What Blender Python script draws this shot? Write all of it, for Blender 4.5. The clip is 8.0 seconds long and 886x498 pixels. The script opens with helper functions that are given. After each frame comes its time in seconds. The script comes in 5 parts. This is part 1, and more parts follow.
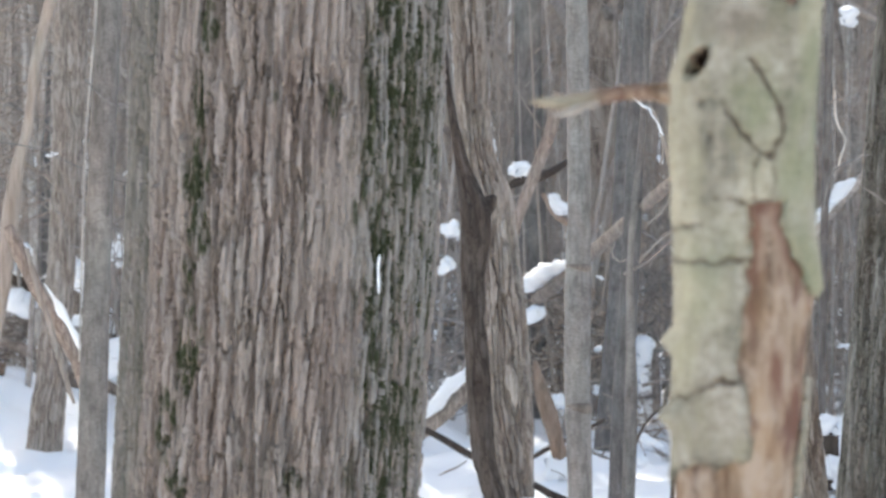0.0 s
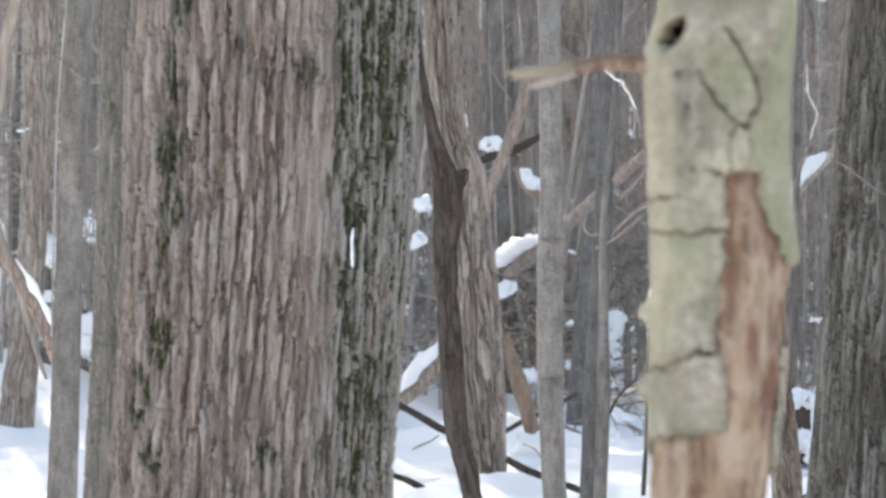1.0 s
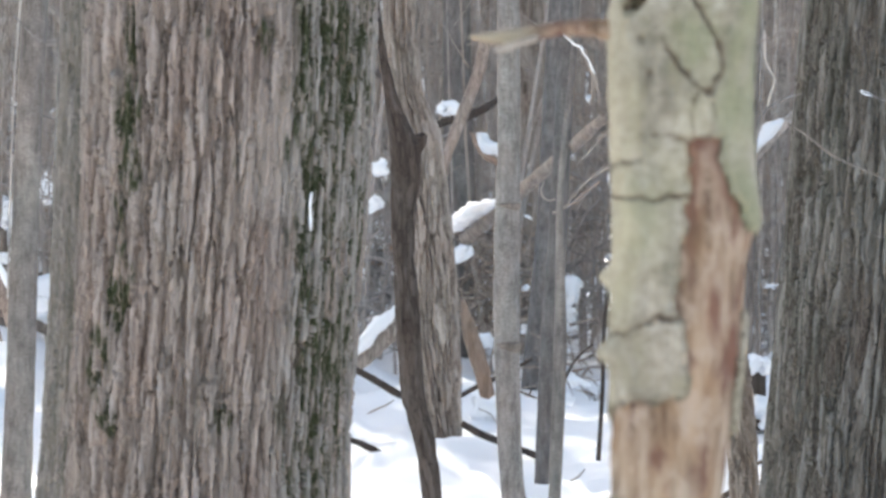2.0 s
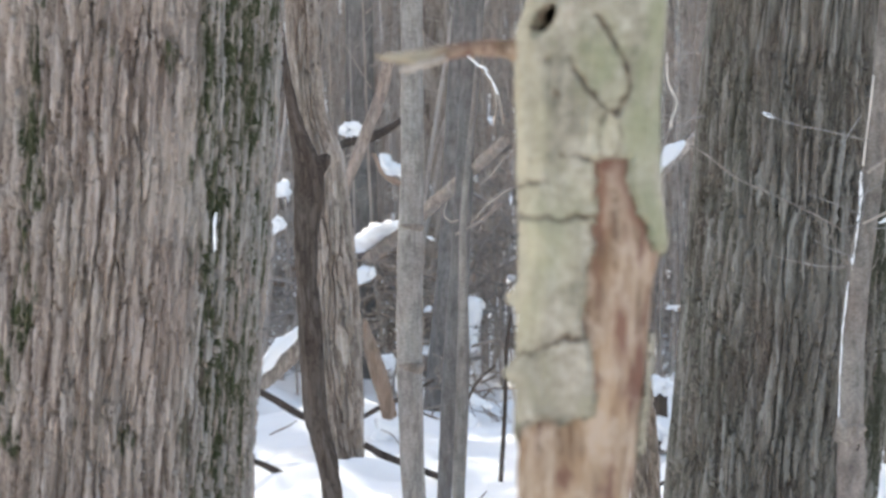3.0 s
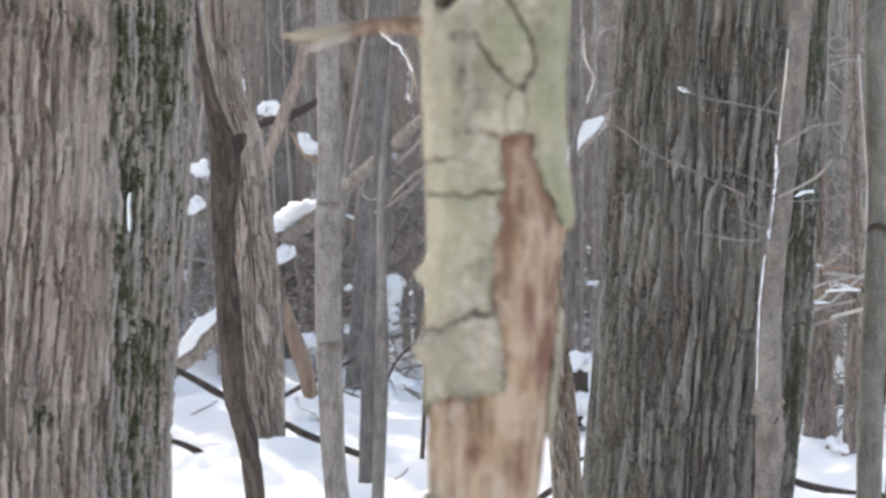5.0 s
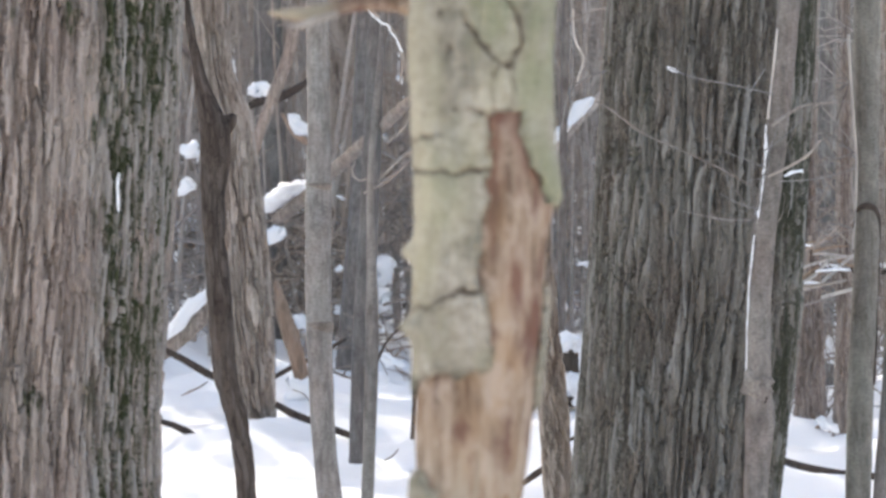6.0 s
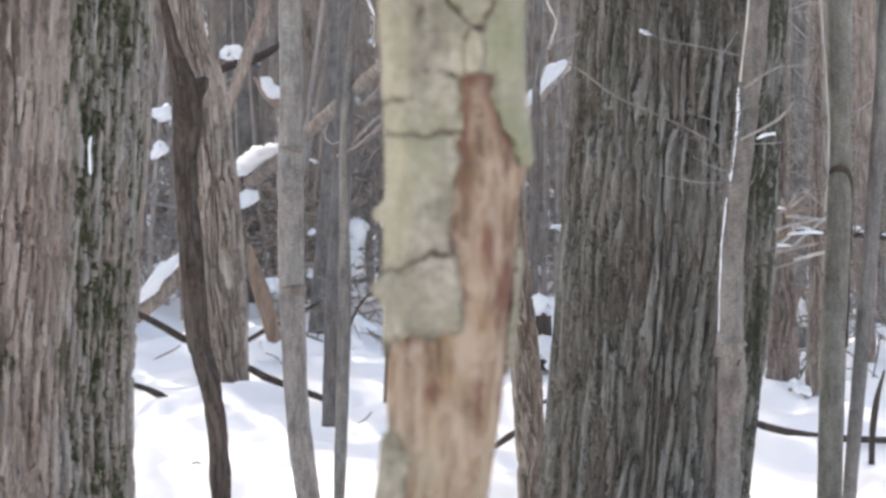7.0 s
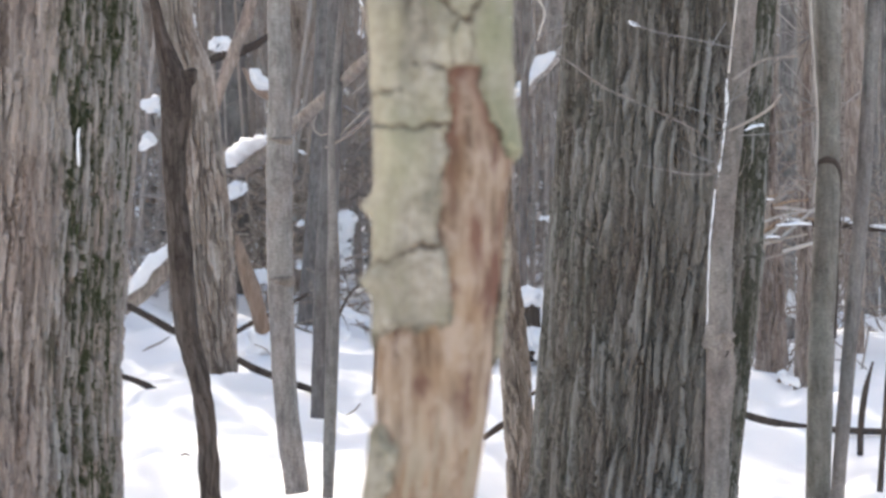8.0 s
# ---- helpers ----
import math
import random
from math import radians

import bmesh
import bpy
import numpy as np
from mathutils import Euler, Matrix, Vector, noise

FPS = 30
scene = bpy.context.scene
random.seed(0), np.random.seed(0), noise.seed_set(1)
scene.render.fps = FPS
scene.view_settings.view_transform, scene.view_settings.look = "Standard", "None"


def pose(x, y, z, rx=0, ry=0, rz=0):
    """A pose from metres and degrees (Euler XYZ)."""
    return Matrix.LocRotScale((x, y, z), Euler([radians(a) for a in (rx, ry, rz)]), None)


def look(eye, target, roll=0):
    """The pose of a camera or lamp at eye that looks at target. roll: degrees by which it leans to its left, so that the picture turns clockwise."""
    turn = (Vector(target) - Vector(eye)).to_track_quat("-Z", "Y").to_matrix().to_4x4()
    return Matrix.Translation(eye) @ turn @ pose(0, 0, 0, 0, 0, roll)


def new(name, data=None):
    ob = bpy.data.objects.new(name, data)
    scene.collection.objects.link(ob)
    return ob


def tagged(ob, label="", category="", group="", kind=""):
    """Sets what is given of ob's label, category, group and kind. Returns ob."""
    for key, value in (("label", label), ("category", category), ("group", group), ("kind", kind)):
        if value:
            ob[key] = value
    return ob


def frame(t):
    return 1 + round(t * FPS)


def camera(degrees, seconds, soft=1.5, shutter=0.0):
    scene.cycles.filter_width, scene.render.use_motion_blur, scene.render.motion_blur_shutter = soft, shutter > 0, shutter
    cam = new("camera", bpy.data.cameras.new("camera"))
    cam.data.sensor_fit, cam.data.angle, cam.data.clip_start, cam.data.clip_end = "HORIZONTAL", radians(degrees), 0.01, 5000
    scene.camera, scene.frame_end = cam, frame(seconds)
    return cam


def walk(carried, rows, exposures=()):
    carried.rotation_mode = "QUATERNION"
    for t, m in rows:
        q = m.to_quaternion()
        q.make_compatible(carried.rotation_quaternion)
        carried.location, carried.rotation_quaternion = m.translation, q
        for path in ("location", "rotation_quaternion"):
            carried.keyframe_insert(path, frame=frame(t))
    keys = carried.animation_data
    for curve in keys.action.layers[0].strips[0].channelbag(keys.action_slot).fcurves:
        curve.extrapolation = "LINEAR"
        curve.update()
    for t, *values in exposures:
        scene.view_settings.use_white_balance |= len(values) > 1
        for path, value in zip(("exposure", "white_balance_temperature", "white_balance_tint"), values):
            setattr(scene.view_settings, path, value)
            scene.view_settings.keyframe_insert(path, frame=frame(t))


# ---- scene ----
cam = camera(14.0, 8.0, soft=2.9)
# seconds, eye, target, roll
PATH = [
    (0, (0.0187, -0.0103, 1.5061), (-0.2736, 9.9840, 1.3351), -0.340),
    (0.5, (0.0125, -0.0064, 1.5064), (-0.2268, 9.9905, 1.4509), -0.206),
    (1, (0.0120, -0.0070, 1.5012), (-0.1989, 9.9879, 1.2620), -0.452),
    (1.2, (0.0135, -0.0057, 1.4996), (-0.1966, 9.9875, 1.1973), -0.523),
    (2.3, (0.0008, 0.0003, 1.5012), (-0.0325, 9.9945, 1.1619), 0.023),
    (2.5, (-0.0000, 0.0000, 1.5000), (-0.0000, 9.9945, 1.1697), 0.017),
    (3, (-0.0026, -0.0023, 1.4994), (0.1851, 9.9920, 1.2200), 0.039),
    (3.5, (-0.0039, -0.0076, 1.4992), (0.2390, 9.9853, 1.2109), -0.084),
    (4, (0.0005, -0.0064, 1.4982), (0.2860, 9.9842, 1.1727), -0.226),
    (4.5, (0.0057, -0.0043, 1.4972), (0.3545, 9.9840, 1.1602), -0.332),
    (4.7, (0.0096, -0.0041, 1.4984), (0.4007, 9.9825, 1.1591), -0.484),
    (5.8, (0.0190, -0.0112, 1.4941), (0.4227, 9.9744, 1.1393), -0.658),
    (6, (0.0187, -0.0101, 1.4936), (0.4433, 9.9731, 1.1013), -0.625),
    (6.5, (0.0201, -0.0105, 1.4930), (0.4881, 9.9683, 1.0418), -0.673),
    (7, (0.0208, -0.0090, 1.4923), (0.5182, 9.9664, 0.9979), -0.674),
    (7.5, (0.0213, -0.0070, 1.4924), (0.5278, 9.9677, 0.9940), -0.744),
    (8, (0.0215, -0.0083, 1.4930), (0.5493, 9.9642, 0.9740), -0.689),
]
walk(cam, [(t, look(eye, target, roll)) for t, eye, target, roll in PATH], [(0, 1.50, 7300, 7.5), (3.5, 1.54, 7400, 8.8), (8, 1.39, 7500, 12.5)])
cam.data.dof.use_dof = True
cam.data.dof.focus_distance = 11.5
cam.data.dof.aperture_fstop = 12.0

# ---- light: a low winter sun from the side, filtered by bare crowns, and a clear sky ----
SUN_FROM = Vector((-0.20, 0.89, 0.41)).normalized()
world = bpy.data.worlds.new("winter_sky")
scene.world = world
world.use_nodes = True
wn = world.node_tree
sky = wn.nodes.new("ShaderNodeTexSky")
sky.sky_type = "NISHITA"
sky.sun_disc = False
sky.sun_elevation = math.asin(SUN_FROM.z)
sky.sun_rotation = math.atan2(SUN_FROM.x, SUN_FROM.y)
sky.air_density = 1.0
sky.dust_density = 2.5
wn.nodes["Background"].inputs["Strength"].default_value = 0.18
wn.links.new(sky.outputs[0], wn.nodes["Background"].inputs["Color"])
sun_data = bpy.data.lights.new("sun", "SUN")
sun_data.energy, sun_data.angle, sun_data.color = 3.4, radians(0.6), (1.0, 0.985, 0.955)
sun = new("sun", sun_data)
sun.matrix_world = look(SUN_FROM * 60, (0, 0, 0))


# ---- materials ----
def shader(name, rough=0.9, spec=0.25):
    m = bpy.data.materials.new(name)
    m.use_nodes = True
    b = m.node_tree.nodes["Principled BSDF"]
    b.inputs["Roughness"].default_value = rough
    b.inputs["Specular IOR Level"].default_value = spec
    return m, m.node_tree, b


def node(nt, kind, **values):
    n = nt.nodes.new(kind)
    for k, v in values.items():
        n.inputs[k.replace("_", " ")].default_value = v
    return n


def noise_of(nt, stretch, scale, detail=6.0, rough=0.6):
    """Noise over the place, drawn out by stretch."""
    tc = nt.nodes.new("ShaderNodeTexCoord")
    mp = node(nt, "ShaderNodeMapping", Scale=stretch)
    nz = node(nt, "ShaderNodeTexNoise", Scale=scale, Detail=detail, Roughness=rough)
    nt.links.new(tc.outputs["Object"], mp.inputs["Vector"])
    nt.links.new(mp.outputs["Vector"], nz.inputs["Vector"])
    return nz.outputs["Fac"]


def ramp(nt, fac, stops):
    r = nt.nodes.new("ShaderNodeValToRGB")
    e = r.color_ramp.elements
    while len(e) < len(stops):
        e.new(0.5)
    for el, (p, c) in zip(e, stops):
        el.position, el.color = p, (*c, 1)
    nt.links.new(fac, r.inputs["Fac"])
    return r.outputs["Color"]


def mix(nt, fac, a, b, how="MIX"):
    m = nt.nodes.new("ShaderNodeMix")
    m.data_type, m.blend_type = "RGBA", how
    for v, s in ((fac, m.inputs[0]), (a, m.inputs[6]), (b, m.inputs[7])):
        if isinstance(v, bpy.types.NodeSocket):
            nt.links.new(v, s)
        else:
            s.default_value = v if isinstance(v, float) else (*v, 1)
    return m.outputs[2]


def attribute(nt, name):
    a = nt.nodes.new("ShaderNodeAttribute")
    a.attribute_name = name
    return a.outputs["Fac"]


def bump(nt, b, height, strength, distance):
    n = node(nt, "ShaderNodeBump", Strength=strength, Distance=distance)
    nt.links.new(height, n.inputs["Height"])
    nt.links.new(n.outputs["Normal"], b.inputs["Normal"])


def bark(name, light, mid, dark, moss=(0.05, 0.07, 0.025), pale=(0.5, 0.5, 0.46), long=10.0, scale=38.0, vary=True, flake=0.0, fine=0.5, speck=0.0):
    """Bark: plates that differ in tone along the grain, fine fibres, patches of moss, pale lichen and paler proud
    faces.
    """
    m, nt, b = shader(name, 0.92, 0.15)
    grain = noise_of(nt, (1, 1, 1 / long), scale, 6, 0.65)
    fibre = noise_of(nt, (1, 1, 1 / 14), scale * 5, 4, 0.6)
    patch = noise_of(nt, (1, 1, 0.45), 5.0, 4, 0.6)
    col = ramp(nt, grain, [(0.28, dark), (0.48, mid), (0.72, light)])
    col = mix(nt, fine, col, ramp(nt, fibre, [(0.25, (0.55, 0.52, 0.5)), (0.7, (1.3, 1.28, 1.25))]), "MULTIPLY")
    if flake:
        # small flakes, each of its own tone, with hair cracks between them
        tc = nt.nodes.new("ShaderNodeTexCoord")
        bend = node(nt, "ShaderNodeTexNoise", Scale=26.0, Detail=4.0)
        push = nt.nodes.new("ShaderNodeVectorMath")
        push.operation = "MULTIPLY_ADD"
        push.inputs[1].default_value = (0.022, 0.022, 0.06)
        squash = node(nt, "ShaderNodeMapping", Scale=(1, 1, 0.2))
        nt.links.new(tc.outputs["Object"], bend.inputs["Vector"])
        nt.links.new(bend.outputs["Color"], push.inputs[0])
        nt.links.new(tc.outputs["Object"], push.inputs[2])
        nt.links.new(push.outputs["Vector"], squash.inputs["Vector"])
        cells = node(nt, "ShaderNodeTexVoronoi", Scale=flake)
        gaps = node(nt, "ShaderNodeTexVoronoi", Scale=flake)
        gaps.feature = "DISTANCE_TO_EDGE"
        for n in (cells, gaps):
            nt.links.new(squash.outputs["Vector"], n.inputs["Vector"])
        tone = nt.nodes.new("ShaderNodeSeparateColor")
        nt.links.new(cells.outputs["Color"], tone.inputs["Color"])
        col = mix(nt, 0.7, col, ramp(nt, tone.outputs["Red"], [(0, (0.66, 0.65, 0.66)), (0.5, (1, 1, 1)), (1, (1.34, 1.36, 1.38))]), "MULTIPLY")
        col = mix(nt, 0.8, col, ramp(nt, gaps.outputs["Distance"], [(0.0, (0.38, 0.34, 0.32)), (0.07, (1, 1, 1))]), "MULTIPLY")
    col = mix(nt, ramp(nt, patch, [(0.5, (0, 0, 0)), (0.72, (0.55, 0.55, 0.55))]), col, tuple(0.5 * (p + q) for p, q in zip(pale, light)))
    if speck:
        # pores and small scars that lie across the stem, and blotches
        pore = noise_of(nt, (1, 1, 2.2), 85, 5, 0.7)
        blot = noise_of(nt, (1, 1, 0.8), 20, 5, 0.65)
        col = mix(nt, speck, col, ramp(nt, pore, [(0.36, (0.5, 0.48, 0.46)), (0.5, (1, 1, 1)), (0.66, (1.4, 1.4, 1.38))]), "MULTIPLY")
        col = mix(nt, speck, col, ramp(nt, blot, [(0.36, (0.68, 0.66, 0.64)), (0.5, (1, 1, 1)), (0.64, (1.25, 1.26, 1.25))]), "MULTIPLY")
    tinge = noise_of(nt, (1, 1, 0.3), 9.0, 4, 0.6)
    col = mix(nt, 1.0, col, ramp(nt, tinge, [(0.36, (0.985, 1.0, 0.985)), (0.64, (1.05, 0.985, 0.965))]), "MULTIPLY")
    worn = mix(nt, 1.0, attribute(nt, "lichen"), ramp(nt, fibre, [(0.3, (0.35, 0.35, 0.35)), (0.6, (1, 1, 1))]), "MULTIPLY")
    col = mix(nt, worn, col, pale)
    col = mix(nt, attribute(nt, "grey"), col, mix(nt, 0.75, (0.335, 0.335, 0.318), ramp(nt, fibre, [(0.3, (0.45, 0.45, 0.45)), (0.65, (1.25, 1.25, 1.25))]), "MULTIPLY"))
    tuft = noise_of(nt, (1, 1, 0.5), 130, 4, 0.65)
    green = mix(nt, 1.0, attribute(nt, "moss"), ramp(nt, tuft, [(0.30, (0.4, 0.4, 0.4)), (0.50, (1, 1, 1))]), "MULTIPLY")
    col = mix(nt, green, col, moss)
    if vary:
        info = nt.nodes.new("ShaderNodeObjectInfo")
        col = mix(nt, 1.0, col, ramp(nt, info.outputs["Random"], [(0, (0.8, 0.8, 0.82)), (1, (1.15, 1.12, 1.1))]), "MULTIPLY")
    nt.links.new(col, b.inputs["Base Color"])
    bump(nt, b, fibre, 1.1 * fine, 0.004)
    return m


OAK = bark("oak_bark", (0.368, 0.314, 0.276), (0.274, 0.228, 0.198), (0.130, 0.103, 0.088), moss=(0.044, 0.053, 0.025), pale=(0.465, 0.412, 0.376), flake=44, fine=0.38)
DARK = bark("furrowed_bark", (0.262, 0.248, 0.220), (0.180, 0.167, 0.147), (0.078, 0.066, 0.057), moss=(0.04, 0.045, 0.026), pale=(0.335, 0.326, 0.288), flake=62, fine=0.55)
GNARL = bark("ridged_brown_bark", (0.405, 0.364, 0.327), (0.285, 0.252, 0.224), (0.122, 0.104, 0.092), pale=(0.515, 0.470, 0.428), scale=60, flake=60)
DUSKY = bark("dusky_brown_bark", (0.122, 0.104, 0.092), (0.078, 0.066, 0.059), (0.036, 0.030, 0.027), pale=(0.150, 0.130, 0.117), scale=46, flake=70, fine=0.45)
DEAD = bark("dark_dead_bark", (0.118, 0.100, 0.089), (0.075, 0.063, 0.056), (0.036, 0.030, 0.027), pale=(0.135, 0.117, 0.106), scale=50)
SMOOTH = bark("smooth_grey_bark", (0.318, 0.317, 0.318), (0.238, 0.237, 0.238), (0.144, 0.143, 0.143), long=3.0, scale=30, speck=0.5)
ASH = bark("ash_grey_bark", (0.232, 0.229, 0.226), (0.172, 0.169, 0.167), (0.104, 0.101, 0.100), long=3.0, scale=30, speck=0.45)
ROSY = bark("rosy_grey_bark", (0.262, 0.240, 0.224), (0.192, 0.175, 0.163), (0.106, 0.096, 0.089), long=3.0, scale=30, fine=0.4, speck=0.5)
GREENISH = bark("greenish_grey_bark", (0.285, 0.282, 0.256), (0.215, 0.213, 0.192), (0.122, 0.120, 0.108), long=4.0, scale=34, fine=0.4, speck=0.5)
RUST = bark("rusty_flaking_bark", (0.395, 0.338, 0.303), (0.290, 0.243, 0.215), (0.150, 0.123, 0.108), pale=(0.42, 0.37, 0.335), flake=60)
BROWN = bark("flaky_brown_bark", (0.385, 0.300, 0.245), (0.275, 0.208, 0.166), (0.155, 0.116, 0.092), pale=(0.430, 0.350, 0.295))
# lighter than the near barks: distance haze is put into this colour
FAR = bark("far_grey_bark", (0.500, 0.480, 0.462), (0.385, 0.368, 0.354), (0.205, 0.194, 0.186), scale=20, long=9, speck=0.8, fine=0.8)
PALE = bark("stripped_pale_wood", (0.440, 0.402, 0.370), (0.340, 0.303, 0.273), (0.205, 0.172, 0.150), scale=40, long=16)
BLEACHED = bark("bleached_stem", (0.66, 0.64, 0.61), (0.54, 0.52, 0.49), (0.36, 0.34, 0.32), scale=40, long=8)
TAN = bark("torn_tan_wood", (0.430, 0.335, 0.255), (0.320, 0.240, 0.178), (0.195, 0.142, 0.104), scale=40, long=10)


def plastered_bark():
    """Far bark on which blown snow and pale lichen stick in specks."""
    m, nt, b = shader("snow_plastered_bark", 0.9, 0.15)
    grain = noise_of(nt, (1, 1, 0.3), 22, 5, 0.65)
    speck = noise_of(nt, (1, 1, 0.4), 17, 6, 0.72)
    col = ramp(nt, grain, [(0.32, (0.16, 0.15, 0.145)), (0.5, (0.27, 0.26, 0.25)), (0.68, (0.36, 0.35, 0.34))])
    col = mix(nt, ramp(nt, speck, [(0.53, (0, 0, 0)), (0.57, (0.95, 0.95, 0.95))]), col, (0.78, 0.80, 0.83))
    nt.links.new(col, b.inputs["Base Color"])
    bump(nt, b, speck, 0.5, 0.006)
    return m


SNOWY = plastered_bark()
TWIG = bark("twig_bark", (0.455, 0.436, 0.420), (0.350, 0.333, 0.320), (0.212, 0.200, 0.190), scale=30, long=3)


def snow_material():
    m, nt, b = shader("snow", 0.65, 0.2)
    big = noise_of(nt, (1, 1, 1), 1.6, 4, 0.55)
    fine = noise_of(nt, (1, 1, 1), 60, 5, 0.65)
    nt.links.new(ramp(nt, big, [(0.3, (0.86, 0.875, 0.905)), (0.7, (0.92, 0.925, 0.935))]), b.inputs["Base Color"])
    bump(nt, b, fine, 0.25, 0.01)
    return m


SNOW = snow_material()


# ---- meshes ----
def lattice(seed):
    return np.random.default_rng(seed).uniform(0, 2 * np.pi, (256, 256))


def waves(u, v, seed, period=None):
    """Smooth noise, about -1 to 1, over two coordinates; the first repeats after period cells."""
    ang = lattice(seed)
    iu, iv = np.floor(u).astype(int), np.floor(v).astype(int)
    fu, fv = u - iu, v - iv
    su, sv = fu * fu * fu * (fu * (fu * 6 - 15) + 10), fv * fv * fv * (fv * (fv * 6 - 15) + 10)

    def corner(a, b):
        i = (iu + a) % period if period else iu + a
        g = ang[i % 256, (iv + b) % 256]
        return np.cos(g) * (fu - a) + np.sin(g) * (fv - b)

    low = corner(0, 0) * (1 - su) + corner(1, 0) * su
    high = corner(0, 1) * (1 - su) + corner(1, 1) * su
    return 1.5 * (low * (1 - sv) + high * sv)


def ease(a, b, x):
    t = np.clip((x - a) / (b - a), 0, 1)
    return t * t * (3 - 2 * t)


def bulge(u, z, at, wide, high, tilt=0.0):
    du, dz = u - at[0], z - at[1]
    c, s = math.cos(tilt), math.sin(tilt)
    return np.exp(-((du * c + dz * s) / wide) ** 2 - ((dz * c - du * s) / high) ** 2)


class Soup:
    """Collects grids of points and makes one mesh of them."""

    def __init__(self):
        self.v, self.f, self.extra, self.n = [], [], {}, 0

    def grid(self, p, around=True, keep=None, **extra):
        rows, cols = p.shape[:2]
        i = np.arange(rows * cols).reshape(rows, cols)
        j = np.roll(i, -1, 1) if around else i[:, 1:]
        i = i if around else i[:, :-1]
        quads = np.stack([i[:-1], j[:-1], j[1:], i[1:]], -1)
        quads = quads[keep] if keep is not None else quads.reshape(-1, 4)
        self.f.append(quads.reshape(-1, 4) + self.n)
        self.v.append(p.reshape(-1, 3))
        for k in ("moss", "lichen", "grey"):
            a = extra.get(k)
            self.extra.setdefault(k, []).append(np.zeros(rows * cols) if a is None else np.asarray(a).reshape(-1))
        self.n += rows * cols

    def mesh(self, name, material):
        v, f = np.concatenate(self.v).astype(np.float32), np.concatenate(self.f).astype(np.int32)
        me = bpy.data.meshes.new(name)
        me.vertices.add(len(v))
        me.vertices.foreach_set("co", v.ravel())
        me.loops.add(f.size)
        me.loops.foreach_set("vertex_index", f.ravel())
        me.polygons.add(len(f))
        me.polygons.foreach_set("loop_start", np.arange(0, f.size, 4, dtype=np.int32))
        me.polygons.foreach_set("loop_total", np.full(len(f), 4, np.int32))
        for k, parts in self.extra.items():
            a = np.concatenate(parts).astype(np.float32)
            if a.any():
                me.attributes.new(k, "FLOAT", "POINT").data.foreach_set("value", a)
        me.update(calc_edges=True)
        me.validate()
        me.polygons.foreach_set("use_smooth", np.ones(len(me.polygons), bool))
        me.materials.append(material)
        return me


def smooth_path(path, step):
    """Points (x, y, z, r) every so far along a rounded line through path. step: metres, or a function of height."""
    p = np.array(path, float)
    s = np.r_[0, np.cumsum(np.linalg.norm(np.diff(p[:, :3], axis=0), axis=1))]
    if callable(step):
        at, d = [], 0.0
        while d < s[-1]:
            at.append(d)
            d += step(np.interp(d, s, p[:, 2]))
        at.append(s[-1])
        at = np.array(at)
    else:
        at = np.linspace(0, s[-1], max(3, int(s[-1] / step) + 1))
    slope = np.gradient(p, s, axis=0) if len(p) > 2 else np.repeat((p[1:] - p[:1]) / s[-1], 2, 0)
    k = np.clip(np.searchsorted(s, at, "right") - 1, 0, len(s) - 2)
    h = (s[k + 1] - s[k])[:, None]
    t = ((at - s[k])[:, None]) / h
    out = ((1 + 2 * t) * (1 - t) ** 2 * p[k] + t * (1 - t) ** 2 * h * slope[k]
           + t * t * (3 - 2 * t) * p[k + 1] + t * t * (t - 1) * h * slope[k + 1])
    out[:, 3] = np.maximum(np.interp(at, s, p[:, 3]), 0.0005)
    return out, at


def tube(soup, path, seg=8, step=0.25, skin=None, cap=True):
    """A round limb along path. skin(a, s, r): what it stands out at angle a and length s, and its moss and lichen."""
    c, s = smooth_path(path, step)
    t = np.gradient(c[:, :3], axis=0)
    t /= np.linalg.norm(t, axis=1)[:, None]
    ref = np.array((0, -1.0, 0)) if abs(t[:, 2]).mean() > 0.4 else np.array((0, 0, 1.0))
    right = np.cross(t, ref)
    right /= np.linalg.norm(right, axis=1)[:, None]
    front = np.cross(right, t)
    a = np.linspace(0, 2 * np.pi, seg, endpoint=False)
    A, S = np.meshgrid(a, s)
    r = np.repeat(c[:, 3:4], seg, 1)
    extra = {}
    if skin:
        out, extra = skin(A, S, r, np.repeat(c[:, 2:3], seg, 1))
        r = r + out
    p = c[:, None, :3] + r[..., None] * (np.cos(A)[..., None] * right[:, None] + np.sin(A)[..., None] * front[:, None])
    if cap:
        p = np.concatenate([c[:1, None, :3].repeat(seg, 1), p, c[-1:, None, :3].repeat(seg, 1)])
        extra = {k: np.concatenate([e[:1], e, e[-1:]]) for k, e in extra.items()}
    soup.grid(p, True, None, **extra)


def part(name, me, parent, label=""):
    ob = new(name, me)
    ob.parent = parent
    return tagged(ob, label) if label else ob


def thing(name, label, category, group=""):
    return tagged(new(name), label, category, group)


# ---- bark relief ----
def even(n):
    return max(4, 2 * int(round(n / 2)))


